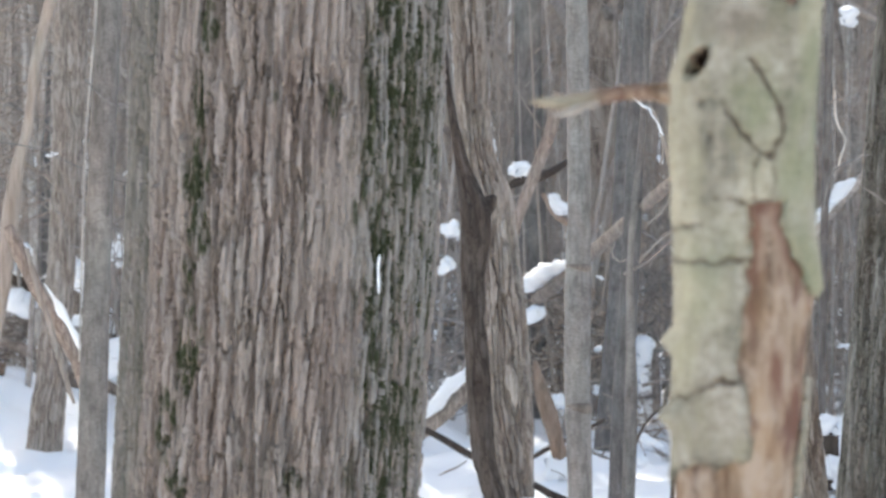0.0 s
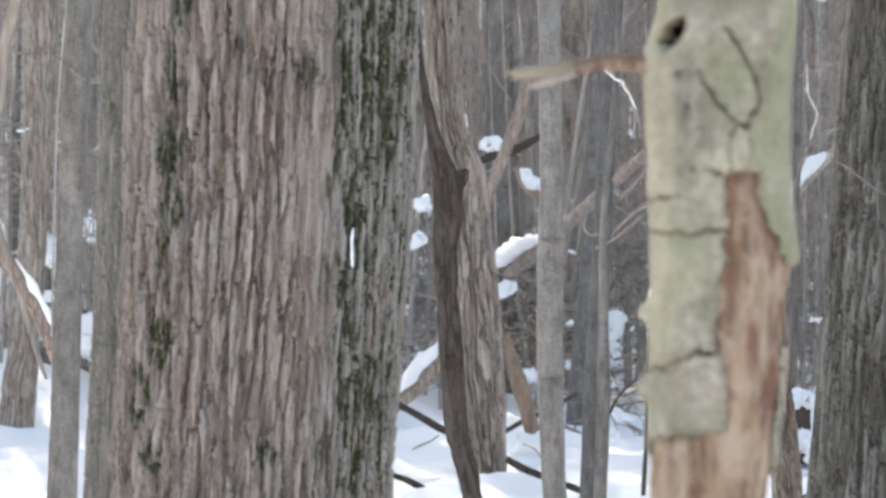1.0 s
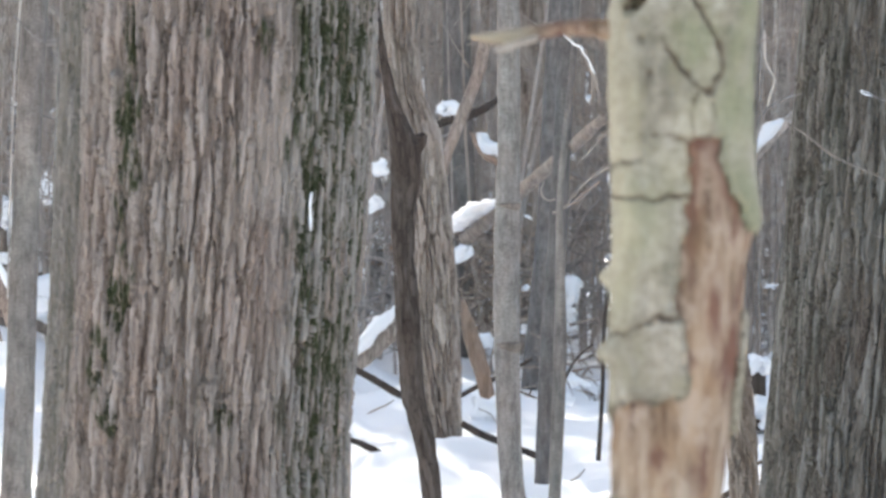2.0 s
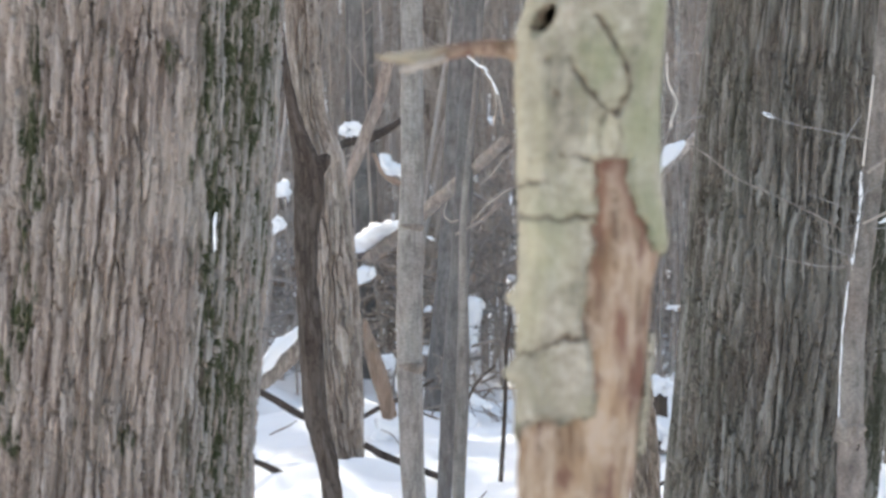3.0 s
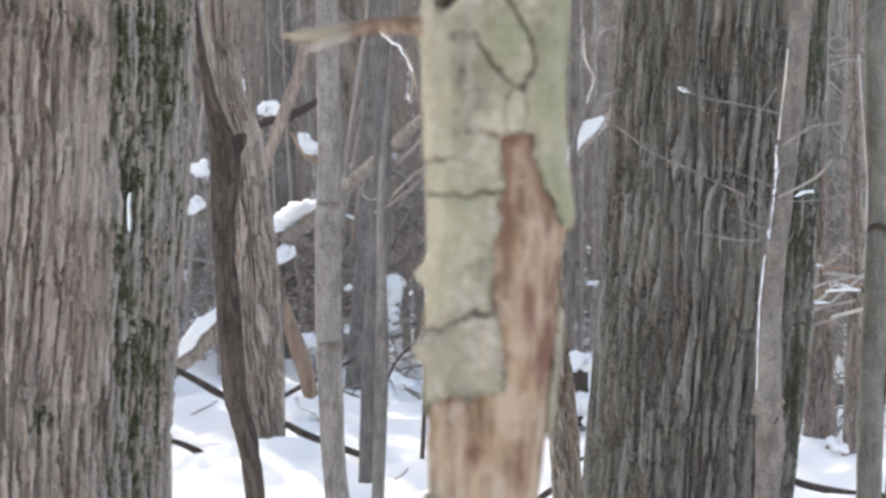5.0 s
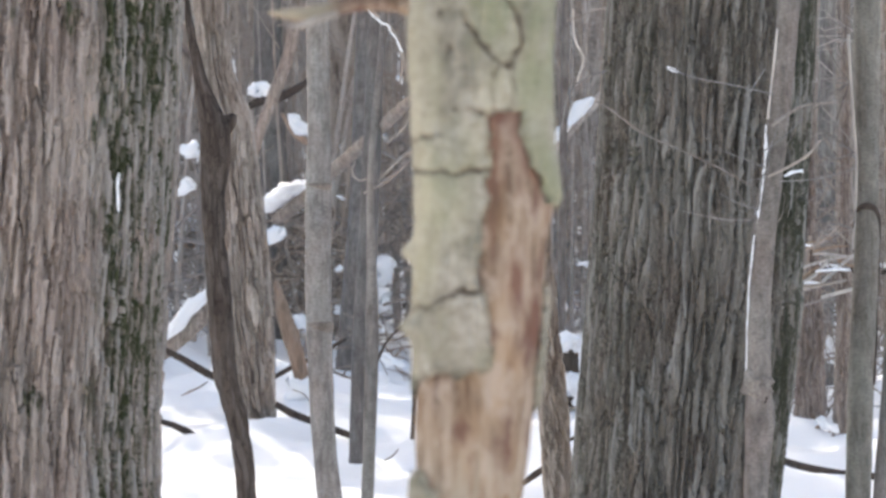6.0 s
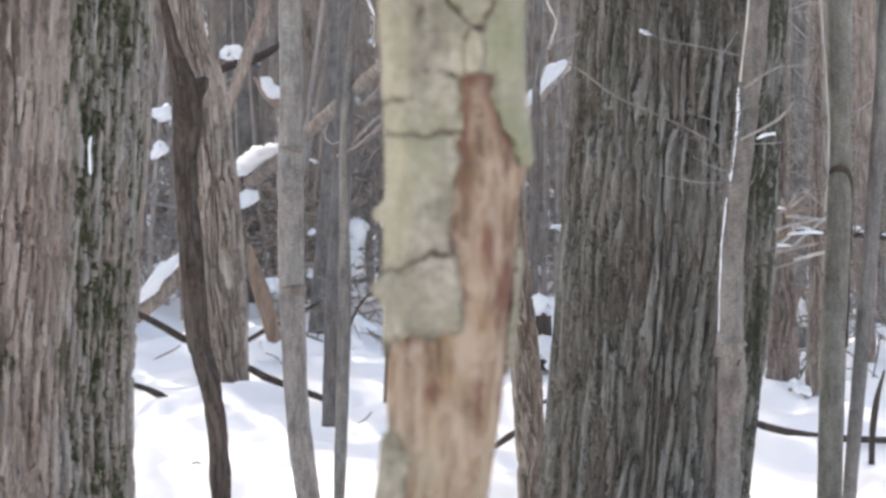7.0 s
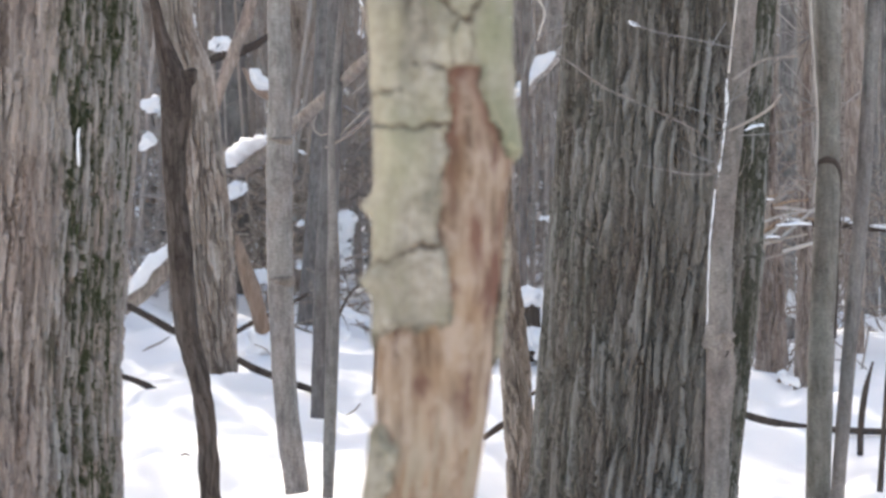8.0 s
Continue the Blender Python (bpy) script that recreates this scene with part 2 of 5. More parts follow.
def cells(u, v, seed, period, width, long):
    """Uneven plates over the rolled-out bark, each drawn out upright: metres from the plate's edge, and a number of its own for each plate."""
    rng = np.random.default_rng(seed)
    jx, jy, own = rng.random((3, 256, 256))
    iu, iv = np.floor(u).astype(int), np.floor(v).astype(int)
    d1, d2 = np.full(u.shape, 99.0), np.full(u.shape, 99.0)
    x1, y1, x2, y2, tone = (np.zeros(u.shape) for _ in range(5))
    for a in (-1, 0, 1):
        for b in (-1, 0, 1):
            i, j = ((iu + a) % period) % 256, (iv + b) % 256
            x, y = iu + a + 0.08 + 0.84 * jx[i, j], iv + b + 0.05 + 0.9 * jy[i, j]
            d = (u - x) ** 2 + (v - y) ** 2
            first = d < d1
            second = ~first & (d < d2)
            d2 = np.where(first, d1, np.where(second, d, d2))
            x2, y2 = np.where(first, x1, np.where(second, x, x2)), np.where(first, y1, np.where(second, y, y2))
            d1, x1, y1 = np.where(first, d, d1), np.where(first, x, x1), np.where(first, y, y1)
            tone = np.where(first, own[i, j], tone)
    far = np.hypot(x2 - x1, y2 - y1) + 1e-6
    steep = np.hypot((x2 - x1) / far / width, (y2 - y1) / far / (width * long))
    return (d2 - d1) / (2 * far) / steep, tone


def scales(width, depth, long, seed, gap=0.004, wobble=0.5, round_top=0.0, small=0.4, open_share=0.6):
    """Relief of separate upright bark plates of uneven height, with furrows of uneven width between them, cracked into smaller flakes."""
    def skin(A, S, r, Z):
        n = even(2 * np.pi * r.mean() / width)
        u, v = A / (2 * np.pi) * n, S / (width * long)
        bend = wobble * waves(u * 0.5, v * 1.1, seed + 1, n // 2) + 0.4 * wobble * waves(u, v * 3.3, seed + 2, n) + 0.07 * waves(u * 3, v * 14, seed + 3, n * 3)
        w, q = u + bend, v + 0.22 * waves(u * 2, v * 2, seed + 4, n * 2) + 0.05 * waves(u * 6, v * 9, seed + 5, n * 6)
        edge, own = cells(w, q, seed + 6, n, width, long)
        m = even(n * 2.4)
        k = m / n
        edge2, own2 = cells(w * k + 0.3 * waves(u * 2, v * 7, seed + 7, n * 2), q * 2.6 + 0.2 * waves(u * 4, v * 9, seed + 8, n * 4), seed + 9, m, width / k, long * k / 2.6)
        rag = 0.35 * gap * waves(u * 6, v * 34, seed + 10, n * 6)
        wide = gap * (0.40 + 1.25 * ease(-0.35, 0.55, waves(u * 0.9 + 9, v * 1.3, seed + 11, None)) * open_share / 0.6)
        furrow = ease(0.0, 1.0, (edge + rag) / wide * 0.8) - 1
        crack = ease(0.0, 1.0, (edge2 + 0.5 * rag) / (0.4 * gap) * 0.8) - 1
        dome = round_top * (np.sqrt(np.clip((edge + rag) / (0.5 * width), 0, 1)) - 1)
        rough = waves(u * 9, v * 30, seed + 12, n * 9) + 0.7 * waves(u * 20, v * 60, seed + 13, n * 20)
        form = furrow + small * crack + dome + 0.30 * (own - 0.5) + 0.24 * (own2 - 0.5) + 0.06 * rough - 0.25
        # proud faces paler than furrows: weathering, with furrow shade put into the colour
        pale = ease(-0.75, -0.15, form) * (0.15 + 0.75 * own * ease(0.2, 0.9, own2) + 0.35 * ease(0.0, 0.7, waves(u * 1.3, v * 1.5, seed + 14, None)))
        return depth * form, {"lichen": np.clip(pale, 0, 0.85)}
    return skin


def ribs(width, depth, long, seed, cut=0.4):
    """Relief of rounded ropes of bark that part, break off and meet again."""
    def skin(A, S, r, Z):
        n = even(2 * np.pi * r.mean() / width)
        u = A / (2 * np.pi) * n
        v = S / (width * long)
        w = u + 1.1 * waves(u * 0.5, v * 0.8, seed + 1, n // 2) + 0.28 * waves(u, v * 3.2, seed + 2, n) + 0.10 * waves(u * 3, v * 11, seed + 8, n * 3)
        rope = np.abs(np.sin(np.pi * w))
        gap = ease(0.0, cut, np.abs(waves(w * 0.5, v * 1.6, seed + 3, None)))
        split = ease(0.0, 0.25, np.abs(waves(w * 2, v * 2.2, seed + 6, None)))
        rough = waves(u * 4, v * 12, seed + 4, n * 4) + 0.6 * waves(u * 8, v * 28, seed + 5, n * 8)
        form = ease(0.05, 0.65, rope) * (0.5 + 0.5 * gap) - 1 + 0.35 * (split - 1) + 0.3 * waves(w, v * 2, seed + 7, None) + 0.12 * rough
        # rope tops tinted paler, so the creases' shade is partly in the colour
        return depth * form, {"lichen": ease(-0.45, 0.05, form + 0.2 * waves(u * 3, v * 7, seed + 9, n * 3)) * 0.75}
    return skin


def plain(depth, seed, rings=True):
    """Smooth bark: shallow swellings and small scars."""
    def skin(A, S, r, Z):
        u, v = A / (2 * np.pi) * 6, S / 0.12
        return depth * (waves(u, v, seed, 6) + 0.4 * waves(u * 3, v * 4, seed + 1, 18)), {}
    return skin


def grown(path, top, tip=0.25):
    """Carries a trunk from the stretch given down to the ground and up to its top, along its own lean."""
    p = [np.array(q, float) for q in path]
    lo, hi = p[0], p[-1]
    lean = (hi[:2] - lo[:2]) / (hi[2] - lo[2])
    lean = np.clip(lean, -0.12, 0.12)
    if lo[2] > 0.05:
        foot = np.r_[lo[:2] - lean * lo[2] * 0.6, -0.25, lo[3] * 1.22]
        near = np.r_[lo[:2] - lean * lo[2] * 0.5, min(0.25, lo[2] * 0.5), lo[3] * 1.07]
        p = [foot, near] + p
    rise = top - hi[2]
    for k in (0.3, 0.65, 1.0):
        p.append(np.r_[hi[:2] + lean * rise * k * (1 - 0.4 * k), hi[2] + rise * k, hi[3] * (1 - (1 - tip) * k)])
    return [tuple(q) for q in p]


def crown(trunk, seed, count, low, material, name="crown", twigs=3):
    """Bare limbs on the upper trunk, each with a few side twigs, as one mesh."""
    rng = random.Random(seed)
    c, _ = smooth_path(trunk, 0.3)
    c = [q for q in c if q[2] > low]
    soup = Soup()
    if not c:
        return None
    for k in range(count):
        q = c[int(rng.random() ** 0.8 * (len(c) - 1))]
        a = rng.uniform(0, 2 * math.pi)
        long = rng.uniform(0.8, 2.4) * (1.2 + 6 * q[3])
        r = max(0.006, q[3] * rng.uniform(0.25, 0.5))
        d = Vector((math.cos(a), math.sin(a), rng.uniform(0.35, 1.0))).normalized()
        p0 = Vector(q[:3])
        p1 = p0 + d * long * 0.5 + Vector((0, 0, rng.uniform(-0.05, 0.1)))
        p2 = p0 + d * long + Vector((rng.uniform(-0.2, 0.2), rng.uniform(-0.2, 0.2), 0.25 * long))
        tube(soup, [(*p0, r), (*p1, r * 0.7), (*p2, r * 0.2)], 5, long / 4)
        for i in range(twigs):
            f = rng.uniform(0.3, 0.9)
            b = p0.lerp(p2, f)
            e = b + (d + Vector((rng.uniform(-1, 1), rng.uniform(-1, 1), rng.uniform(-0.2, 0.8)))).normalized() * long * rng.uniform(0.2, 0.45)
            tube(soup, [(*b, r * 0.35), (*b.lerp(e, 0.5), r * 0.25), (*e, r * 0.08)], 4, long / 5)
    return soup.mesh(name, material)


def tree(name, path, label, material, skin=None, seg=24, step=0.08, top=12.0, branches=8, low=4.5, seed=1, group="trees of the wood", tip=0.25, stay=False):
    """A standing trunk with bare limbs above."""
    t = thing(name, label, "tree", group)
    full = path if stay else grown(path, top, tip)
    soup = Soup()
    tube(soup, full, seg, step, skin)
    part("trunk", soup.mesh("trunk", material), t)
    me = crown(full, seed, branches, low, TWIG) if branches else None
    if me:
        tagged(part("crown", me, t), kind="stuff")
    return t


def near_band(lo, hi, fine, coarse):
    """Step along a trunk: fine where the walk sees it, coarse above and below."""
    return lambda z: fine if lo < z < hi else coarse


# ---- ground ----
def height(x, y):
    """Snow: soft mounds, and a rise of the land far behind."""
    h = 0.08 * waves(x / 1.5, y / 2.2, 11) + 0.085 * waves(x / 0.75, y / 1.0, 12) + 0.042 * waves(x / 0.28, y / 0.4, 13) + 0.013 * waves(x / 0.1, y / 0.14, 15)
    h = h + 0.10 * ease(19, 27, y) * waves(x / 2.5, y / 3, 14)
    h = h + 0.42 * np.exp(-((x + 3.35) / 0.75) ** 2 - ((y - 22.0) / 1.4) ** 2)
    return h + 0.11 * np.maximum(0, np.hypot(x, y) - 42) * ease(42, 80, np.hypot(x, y)) * ease(10, 40, y)


def ground():
    xs = np.r_[-900, -400, -200, -120, -80, np.arange(-60, -6, 1.5), np.arange(-6, 6.5, 0.05), np.arange(6.5, 60, 1.5), 60, 90, 120, 200, 400, 900]
    ys = np.r_[-900, -400, -200, -120, -80, np.arange(-60, 9, 1.5), np.arange(9, 30, 0.06), np.arange(30, 60, 0.4), np.arange(60, 160, 3), 160, 220, 400, 900]
    X, Y = np.meshgrid(xs, ys)
    soup = Soup()
    soup.grid(np.stack([X, Y, height(X, Y)], -1), False)
    tagged(new("ground", soup.mesh("ground", SNOW)), "uneven deep snow cover over the forest floor", "snow", kind="structure")


ground()


# ---- the near trees ----
def oak():
    band = near_band(0.40, 2.0, 0.004, 0.08)
    ridges = scales(0.015, 0.018, 15, 26, 0.0042, 0.22, 0.0, 0.25, 0.8)
    relief = scales(0.028, 0.0210, 10.0, 21, 0.0080, 0.15, 0.0, 0.40, 0.8)

    def skin(A, S, r, Z):
        out, faces = relief(A, S, r, Z)
        out2, faces2 = ridges(A, S, r, Z)
        side = ease(1.42, 0.82, A + 0.22 * waves(A * 9, S * 5, 39) + 0.10 * waves(A * 30, S * 6, 40)) + ease(2.35, 2.55, A) * ease(2 * np.pi, 5.0, A)
        out, faces = out + side * (out2 - out), {"lichen": faces["lichen"] + side * (faces2["lichen"] - faces["lichen"])}
        out = out - 0.020 * np.exp(-((A - 2.66 - 0.012 * np.sin(S * 8)) / 0.020) ** 2) - 0.022 * np.exp(-((A - 2.53 - 0.015 * np.sin(S * 11)) / 0.022) ** 2)
        out = out * (1 + 0.45 * ease(1.15, 0.7, A) + 0.4 * ease(2.4, 2.8, A))
        clump = waves(A * 7, S * 9, 31) + 0.7 * waves(A * 20, S * 14, 32)
        fine = waves(A * 46, S * 15, 36) + 0.8 * waves(A * 90, S * 30, 37)
        stripe = waves(A * 34, S * 3.0, 34) + 0.5 * waves(A * 60, S * 9, 35)
        # the mossy flank, and cushions of moss that follow one long furrow
        flank = ease(0.0, 0.25, A) * ease(1.24, 0.62, A + 0.20 * clump + 0.12 * stripe)
        moss = ease(0.25, 0.75, flank * (0.85 + 0.45 * ease(1.15, 1.4, Z + 0.06 * clump) + 1.0 * stripe + 0.5 * clump))
        for at, high, wide, tall, much in ((2.04, 1.86, 0.05, 0.07, 0.9), (2.08, 1.68, 0.045, 0.07, 1.0), (2.09, 1.52, 0.075, 0.085, 1.3), (2.05, 1.42, 0.06, 0.06, 1.2), (2.11, 1.30, 0.035, 0.06, 0.8),
                                           (2.08, 1.14, 0.065, 0.085, 1.25), (2.22, 0.98, 0.07, 0.08, 1.15), (2.12, 0.87, 0.05, 0.05, 0.9), (1.33, 0.88, 0.05, 0.03, 0.9), (2.34, 1.28, 0.03, 0.025, 0.8), (1.20, 1.70, 0.05, 0.06, 0.6)):
            moss = np.maximum(moss, ease(0.25, 0.65, much * np.exp(-((A - at) / (1.35 * wide)) ** 2 - ((Z - high) / tall) ** 2) * (0.85 + 1.25 * fine + 0.35 * clump)))
        moss = np.maximum(moss, ease(0.9, 1.4, clump + 0.4 * fine) * 0.6)
        # it holds in the furrows and leaves the proud plates bare
        proud = ease(0.25, 0.75, faces["lichen"] / 0.6)
        moss = np.clip(1.15 * moss * (1 - proud * (0.45 + 0.40 * ease(1.6, 1.1, A))) * ease(-0.9, -0.1, fine + 0.5 * stripe), 0, 1)
        # dull green that puts shade into the far flank, thickest along two long furrows
        flank_shade = 0.40 * ease(2.42, 2.58, A + 0.05 * stripe) * ease(2 * np.pi, 5.0, A) * ease(-1.0, 0.3, stripe + 0.4 * fine)
        flank_shade = np.maximum(flank_shade, 0.85 * (np.exp(-((A - 2.53 - 0.015 * np.sin(S * 11)) / 0.030) ** 2) + np.exp(-((A - 2.66 - 0.012 * np.sin(S * 8)) / 0.022) ** 2)) * ease(-0.9, 0.0, fine + stripe))
        moss = np.clip(np.maximum(moss, flank_shade), 0, 1)
        pale = ease(0.3, 0.75, waves(A * 40, S * 6, 33) + 0.3 * clump) * 0.5
        grey = np.clip(0.42 * ease(2.35, 2.62, A + 0.10 * stripe) * ease(2 * np.pi, 5.0, A) + 0.75 * faces["lichen"] * ease(1.20, 0.75, A + 0.15 * stripe) + 0.25 * ease(0.35, 0.9, waves(A * 6, S * 2.2, 38) + 0.5 * stripe), 0, 0.8)
        return out, {"moss": moss, "lichen": np.maximum(faces["lichen"], pale), "grey": grey}

    t = thing("oak_tree", "massive tree with long shaggy bark plates and green moss", "tree", "trees of the wood")
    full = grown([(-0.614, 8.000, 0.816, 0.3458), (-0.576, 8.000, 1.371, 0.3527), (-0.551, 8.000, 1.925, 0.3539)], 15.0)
    soup = Soup()
    tube(soup, full, 760, band, skin)
    part("trunk", soup.mesh("trunk", OAK), t)
    # a thin white streak down the plates
    soup = Soup()
    tube(soup, [(-0.344, 7.735, 1.361, 0.0012), (-0.347, 7.735, 1.344, 0.0030), (-0.348, 7.735, 1.325, 0.0024), (-0.347, 7.735, 1.303, 0.0036), (-0.346, 7.735, 1.278, 0.0012)], 10, 0.006, plain(0.003, 65))
    part("snow_streak", soup.mesh("snow_streak", SNOW), t, "thin white streak on the bark")
    tagged(part("crown", crown(full, 5, 12, 5.0, TWIG), t), kind="stuff")


def dark_tree():
    band = near_band(-0.12, 1.8, 0.005, 0.08)
    relief = scales(0.032, 0.0225, 12.0, 41, 0.0120, 0.60, 0.25, 0.35, 0.8)

    def skin(A, S, r, Z):
        out, faces = relief(A, S, r, Z)
        stripe = waves(A * 30, S * 3, 45) + 0.5 * waves(A * 50, S * 9, 46)
        moss = np.clip(ease(0.3, 0.8, np.exp(-((A - 0.5) / 0.45) ** 2) * (0.7 + 1.1 * stripe) + 0.4 * waves(A * 8, S * 6, 43)), 0, 0.85)
        lichen = np.maximum(faces["lichen"], ease(0.1, 0.6, waves(A * 26, S * 4, 44)) * 0.3)
        # darker stripes in the moss colour put shade into the left flank
        moss = np.maximum(moss, 0.5 * ease(2.0, 2.35, A) * ease(4.2, 3.6, A) * ease(-0.15, 0.45, stripe + 0.35 * waves(A * 70, S * 5, 48)))
        brown = ease(0.0, 0.6, waves(A * 5, S * 2.5, 47) + 0.4 * stripe)
        return out, {"moss": moss, "lichen": lichen * (1 - 0.7 * brown), "grey": 0.55 * faces["lichen"] * (1 - 0.8 * brown)}

    t = thing("dark_tree", "large dark grey tree with deeply furrowed bark", "tree", "trees of the wood")
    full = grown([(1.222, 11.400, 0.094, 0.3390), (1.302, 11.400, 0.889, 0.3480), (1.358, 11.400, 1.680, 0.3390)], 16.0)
    soup = Soup()
    tube(soup, full, 640, band, skin)
    part("trunk", soup.mesh("trunk", DARK), t)
    tagged(part("crown", crown(full, 6, 12, 5.0, TWIG), t), kind="stuff")


oak()
dark_tree()
tree("gnarled_tree", [(-0.126, 17.100, -0.003, 0.0830), (-0.159, 17.100, 0.239, 0.1085), (-0.190, 17.100, 0.508, 0.1312), (-0.209, 17.100, 0.777, 0.1366), (-0.230, 17.100, 1.045, 0.1339), (-0.252, 17.100, 1.312, 0.1205), (-0.268, 17.100, 1.460, 0.1178), (-0.312, 17.100, 1.634, 0.0870), (-0.335, 17.100, 1.847, 0.0830), (-0.349, 17.100, 2.114, 0.0844)],
     "crooked brown tree with wavy vertical bark ridges", GNARL, scales(0.021, 0.020, 15, 51, 0.0080, 0.8, 0.3, 0.2, 0.6), 380, near_band(-0.3, 2.4, 0.010, 0.1), 11, 8, 4.0, 7)
tree("dark_leaning_trunk", [(-0.130, 11.900, 0.059, 0.0373), (-0.132, 11.900, 0.175, 0.0373), (-0.142, 11.900, 0.326, 0.0345), (-0.160, 11.900, 0.457, 0.0363), (-0.193, 11.900, 0.589, 0.0401), (-0.203, 11.900, 0.664, 0.0419), (-0.215, 11.900, 0.869, 0.0419), (-0.228, 11.900, 1.056, 0.0391), (-0.231, 11.900, 1.223, 0.0410), (-0.223, 11.900, 1.335, 0.0531), (-0.225, 11.900, 1.428, 0.0531), (-0.245, 11.900, 1.502, 0.0373), (-0.267, 11.900, 1.595, 0.0242), (-0.286, 11.900, 1.688, 0.0186), (-0.303, 11.900, 1.781, 0.0149)],
     "dead dark brown leaning trunk with bare wet bark", DUSKY, ribs(0.022, 0.007, 12, 61), 72, 0.015, 3.2, 0, 9, 8, tip=0.5)
soup = Soup()
tube(soup, [(-0.210, 11.950, 1.409, 0.0318), (-0.187, 11.950, 1.442, 0.0299), (-0.168, 11.950, 1.464, 0.0225), (-0.157, 11.950, 1.479, 0.0075)], 16, 0.02, plain(0.003, 62))
part("branch_stub", soup.mesh("branch_stub", DUSKY), bpy.data.objects["dark_leaning_trunk"], "short broken side stub")
tree("young_grey_tree", [(0.166, 12.500, 0.001, 0.0421), (0.148, 12.500, 0.143, 0.0421), (0.132, 12.500, 0.301, 0.0411), (0.125, 12.500, 0.439, 0.0421), (0.120, 12.500, 0.617, 0.0440), (0.117, 12.500, 0.754, 0.0450), (0.119, 12.500, 1.127, 0.0460), (0.125, 12.500, 1.420, 0.0392), (0.125, 12.500, 1.713, 0.0392)],
     "slender young tree with smooth grey bark", SMOOTH, plain(0.0022, 71), 40, 0.03, 9, 7, 3.5, 9)
for ring in ([(0.118, 12.490, 0.727, 0.0372), (0.121, 12.490, 0.737, 0.0460), (0.121, 12.490, 0.749, 0.0460), (0.121, 12.490, 0.757, 0.0372)], [(0.118, 12.490, 1.219, 0.0391), (0.120, 12.490, 1.227, 0.0469), (0.120, 12.490, 1.233, 0.0469), (0.120, 12.490, 1.238, 0.0391)]):
    soup = Soup()
    tube(soup, ring, 24, 0.004, plain(0.002, 64))
    part("bark_ring", soup.mesh("bark_ring", ROSY), bpy.data.objects["young_grey_tree"], "dark ring scar on the bark")
tree("pole_tree", [(0.285, 15.100, 0.004, 0.0307), (0.297, 15.100, 0.218, 0.0331), (0.321, 15.100, 0.574, 0.0426), (0.354, 15.100, 1.048, 0.0402), (0.387, 15.100, 1.756, 0.0355)],
     "thin grey pole of a young tree", ASH, plain(0.002, 73), 24, 0.05, 8, 6, 3.5, 10)
tree("thin_stem", [(0.261, 12.000, 0.040, 0.0188), (0.276, 12.000, 0.384, 0.0216), (0.290, 12.000, 0.762, 0.0226), (0.290, 12.000, 1.045, 0.0150), (0.289, 12.000, 1.233, 0.0113), (0.333, 12.000, 1.701, 0.0113)],
     "thin grey stem of a sapling", ASH, plain(0.0012, 74), 20, 0.05, 5, 5, 3.0, 11)
tree("slim_tree", [(0.325, 20.600, -0.002, 0.0565), (0.407, 20.600, 0.887, 0.0516), (0.459, 20.600, 1.852, 0.0516)],
     "slim grey tree behind the poles", ASH, plain(0.002, 75), 20, 0.08, 10, 6, 4.0, 12)
tree("sapling", [(1.400, 10.700, 0.175, 0.0377), (1.406, 10.700, 0.383, 0.0369), (1.417, 10.700, 0.552, 0.0452), (1.414, 10.700, 0.620, 0.0402), (1.422, 10.700, 0.993, 0.0360), (1.465, 10.700, 1.330, 0.0327), (1.502, 10.700, 1.666, 0.0335)],
     "smooth rosy grey sapling with a swollen knot", ROSY, plain(0.0028, 76), 40, 0.02, 7, 6, 3.0, 13)
tree("scarred_tree", [(1.896, 11.900, 0.021, 0.0419), (1.912, 11.900, 0.555, 0.0438), (1.938, 11.900, 1.101, 0.0429), (1.938, 11.900, 1.150, 0.0373), (1.940, 11.900, 1.682, 0.0447)],
     "greenish grey tree with an arched dark scar", GREENISH, plain(0.002, 77), 36, 0.03, 9, 6, 3.5, 14)
soup = Soup()
tube(soup, [(1.896, 11.885, 1.132, 0.0065), (1.909, 11.872, 1.147, 0.0093), (1.932, 11.864, 1.152, 0.0111), (1.954, 11.870, 1.143, 0.0102), (1.969, 11.880, 1.112, 0.0093), (1.971, 11.885, 1.026, 0.0074), (1.966, 11.885, 0.856, 0.0056), (1.955, 11.885, 0.555, 0.0047)], 10, 0.01, plain(0.003, 63))
part("bark_scar", soup.mesh("bark_scar", DEAD), bpy.data.objects["scarred_tree"], "arched dark scar in the bark")
tree("bent_young_tree", [(1.912, 11.600, 0.057, 0.0218), (1.941, 11.600, 0.393, 0.0245), (1.992, 11.600, 0.944, 0.0254), (2.026, 11.600, 1.402, 0.0236), (2.045, 11.600, 1.675, 0.0245)],
     "slender grey young tree bending aside", ASH, plain(0.002, 78), 28, 0.04, 8, 6, 3.5, 15)
tree("flaky_tree", [(3.042, 18.000, -0.100, 0.0536), (3.056, 18.000, 0.926, 0.0550), (3.054, 18.000, 1.777, 0.0536)],
     "reddish brown tree with flaky bark", RUST, ribs(0.02, 0.006, 10, 79), 48, 0.04, 10, 6, 4.0, 16)
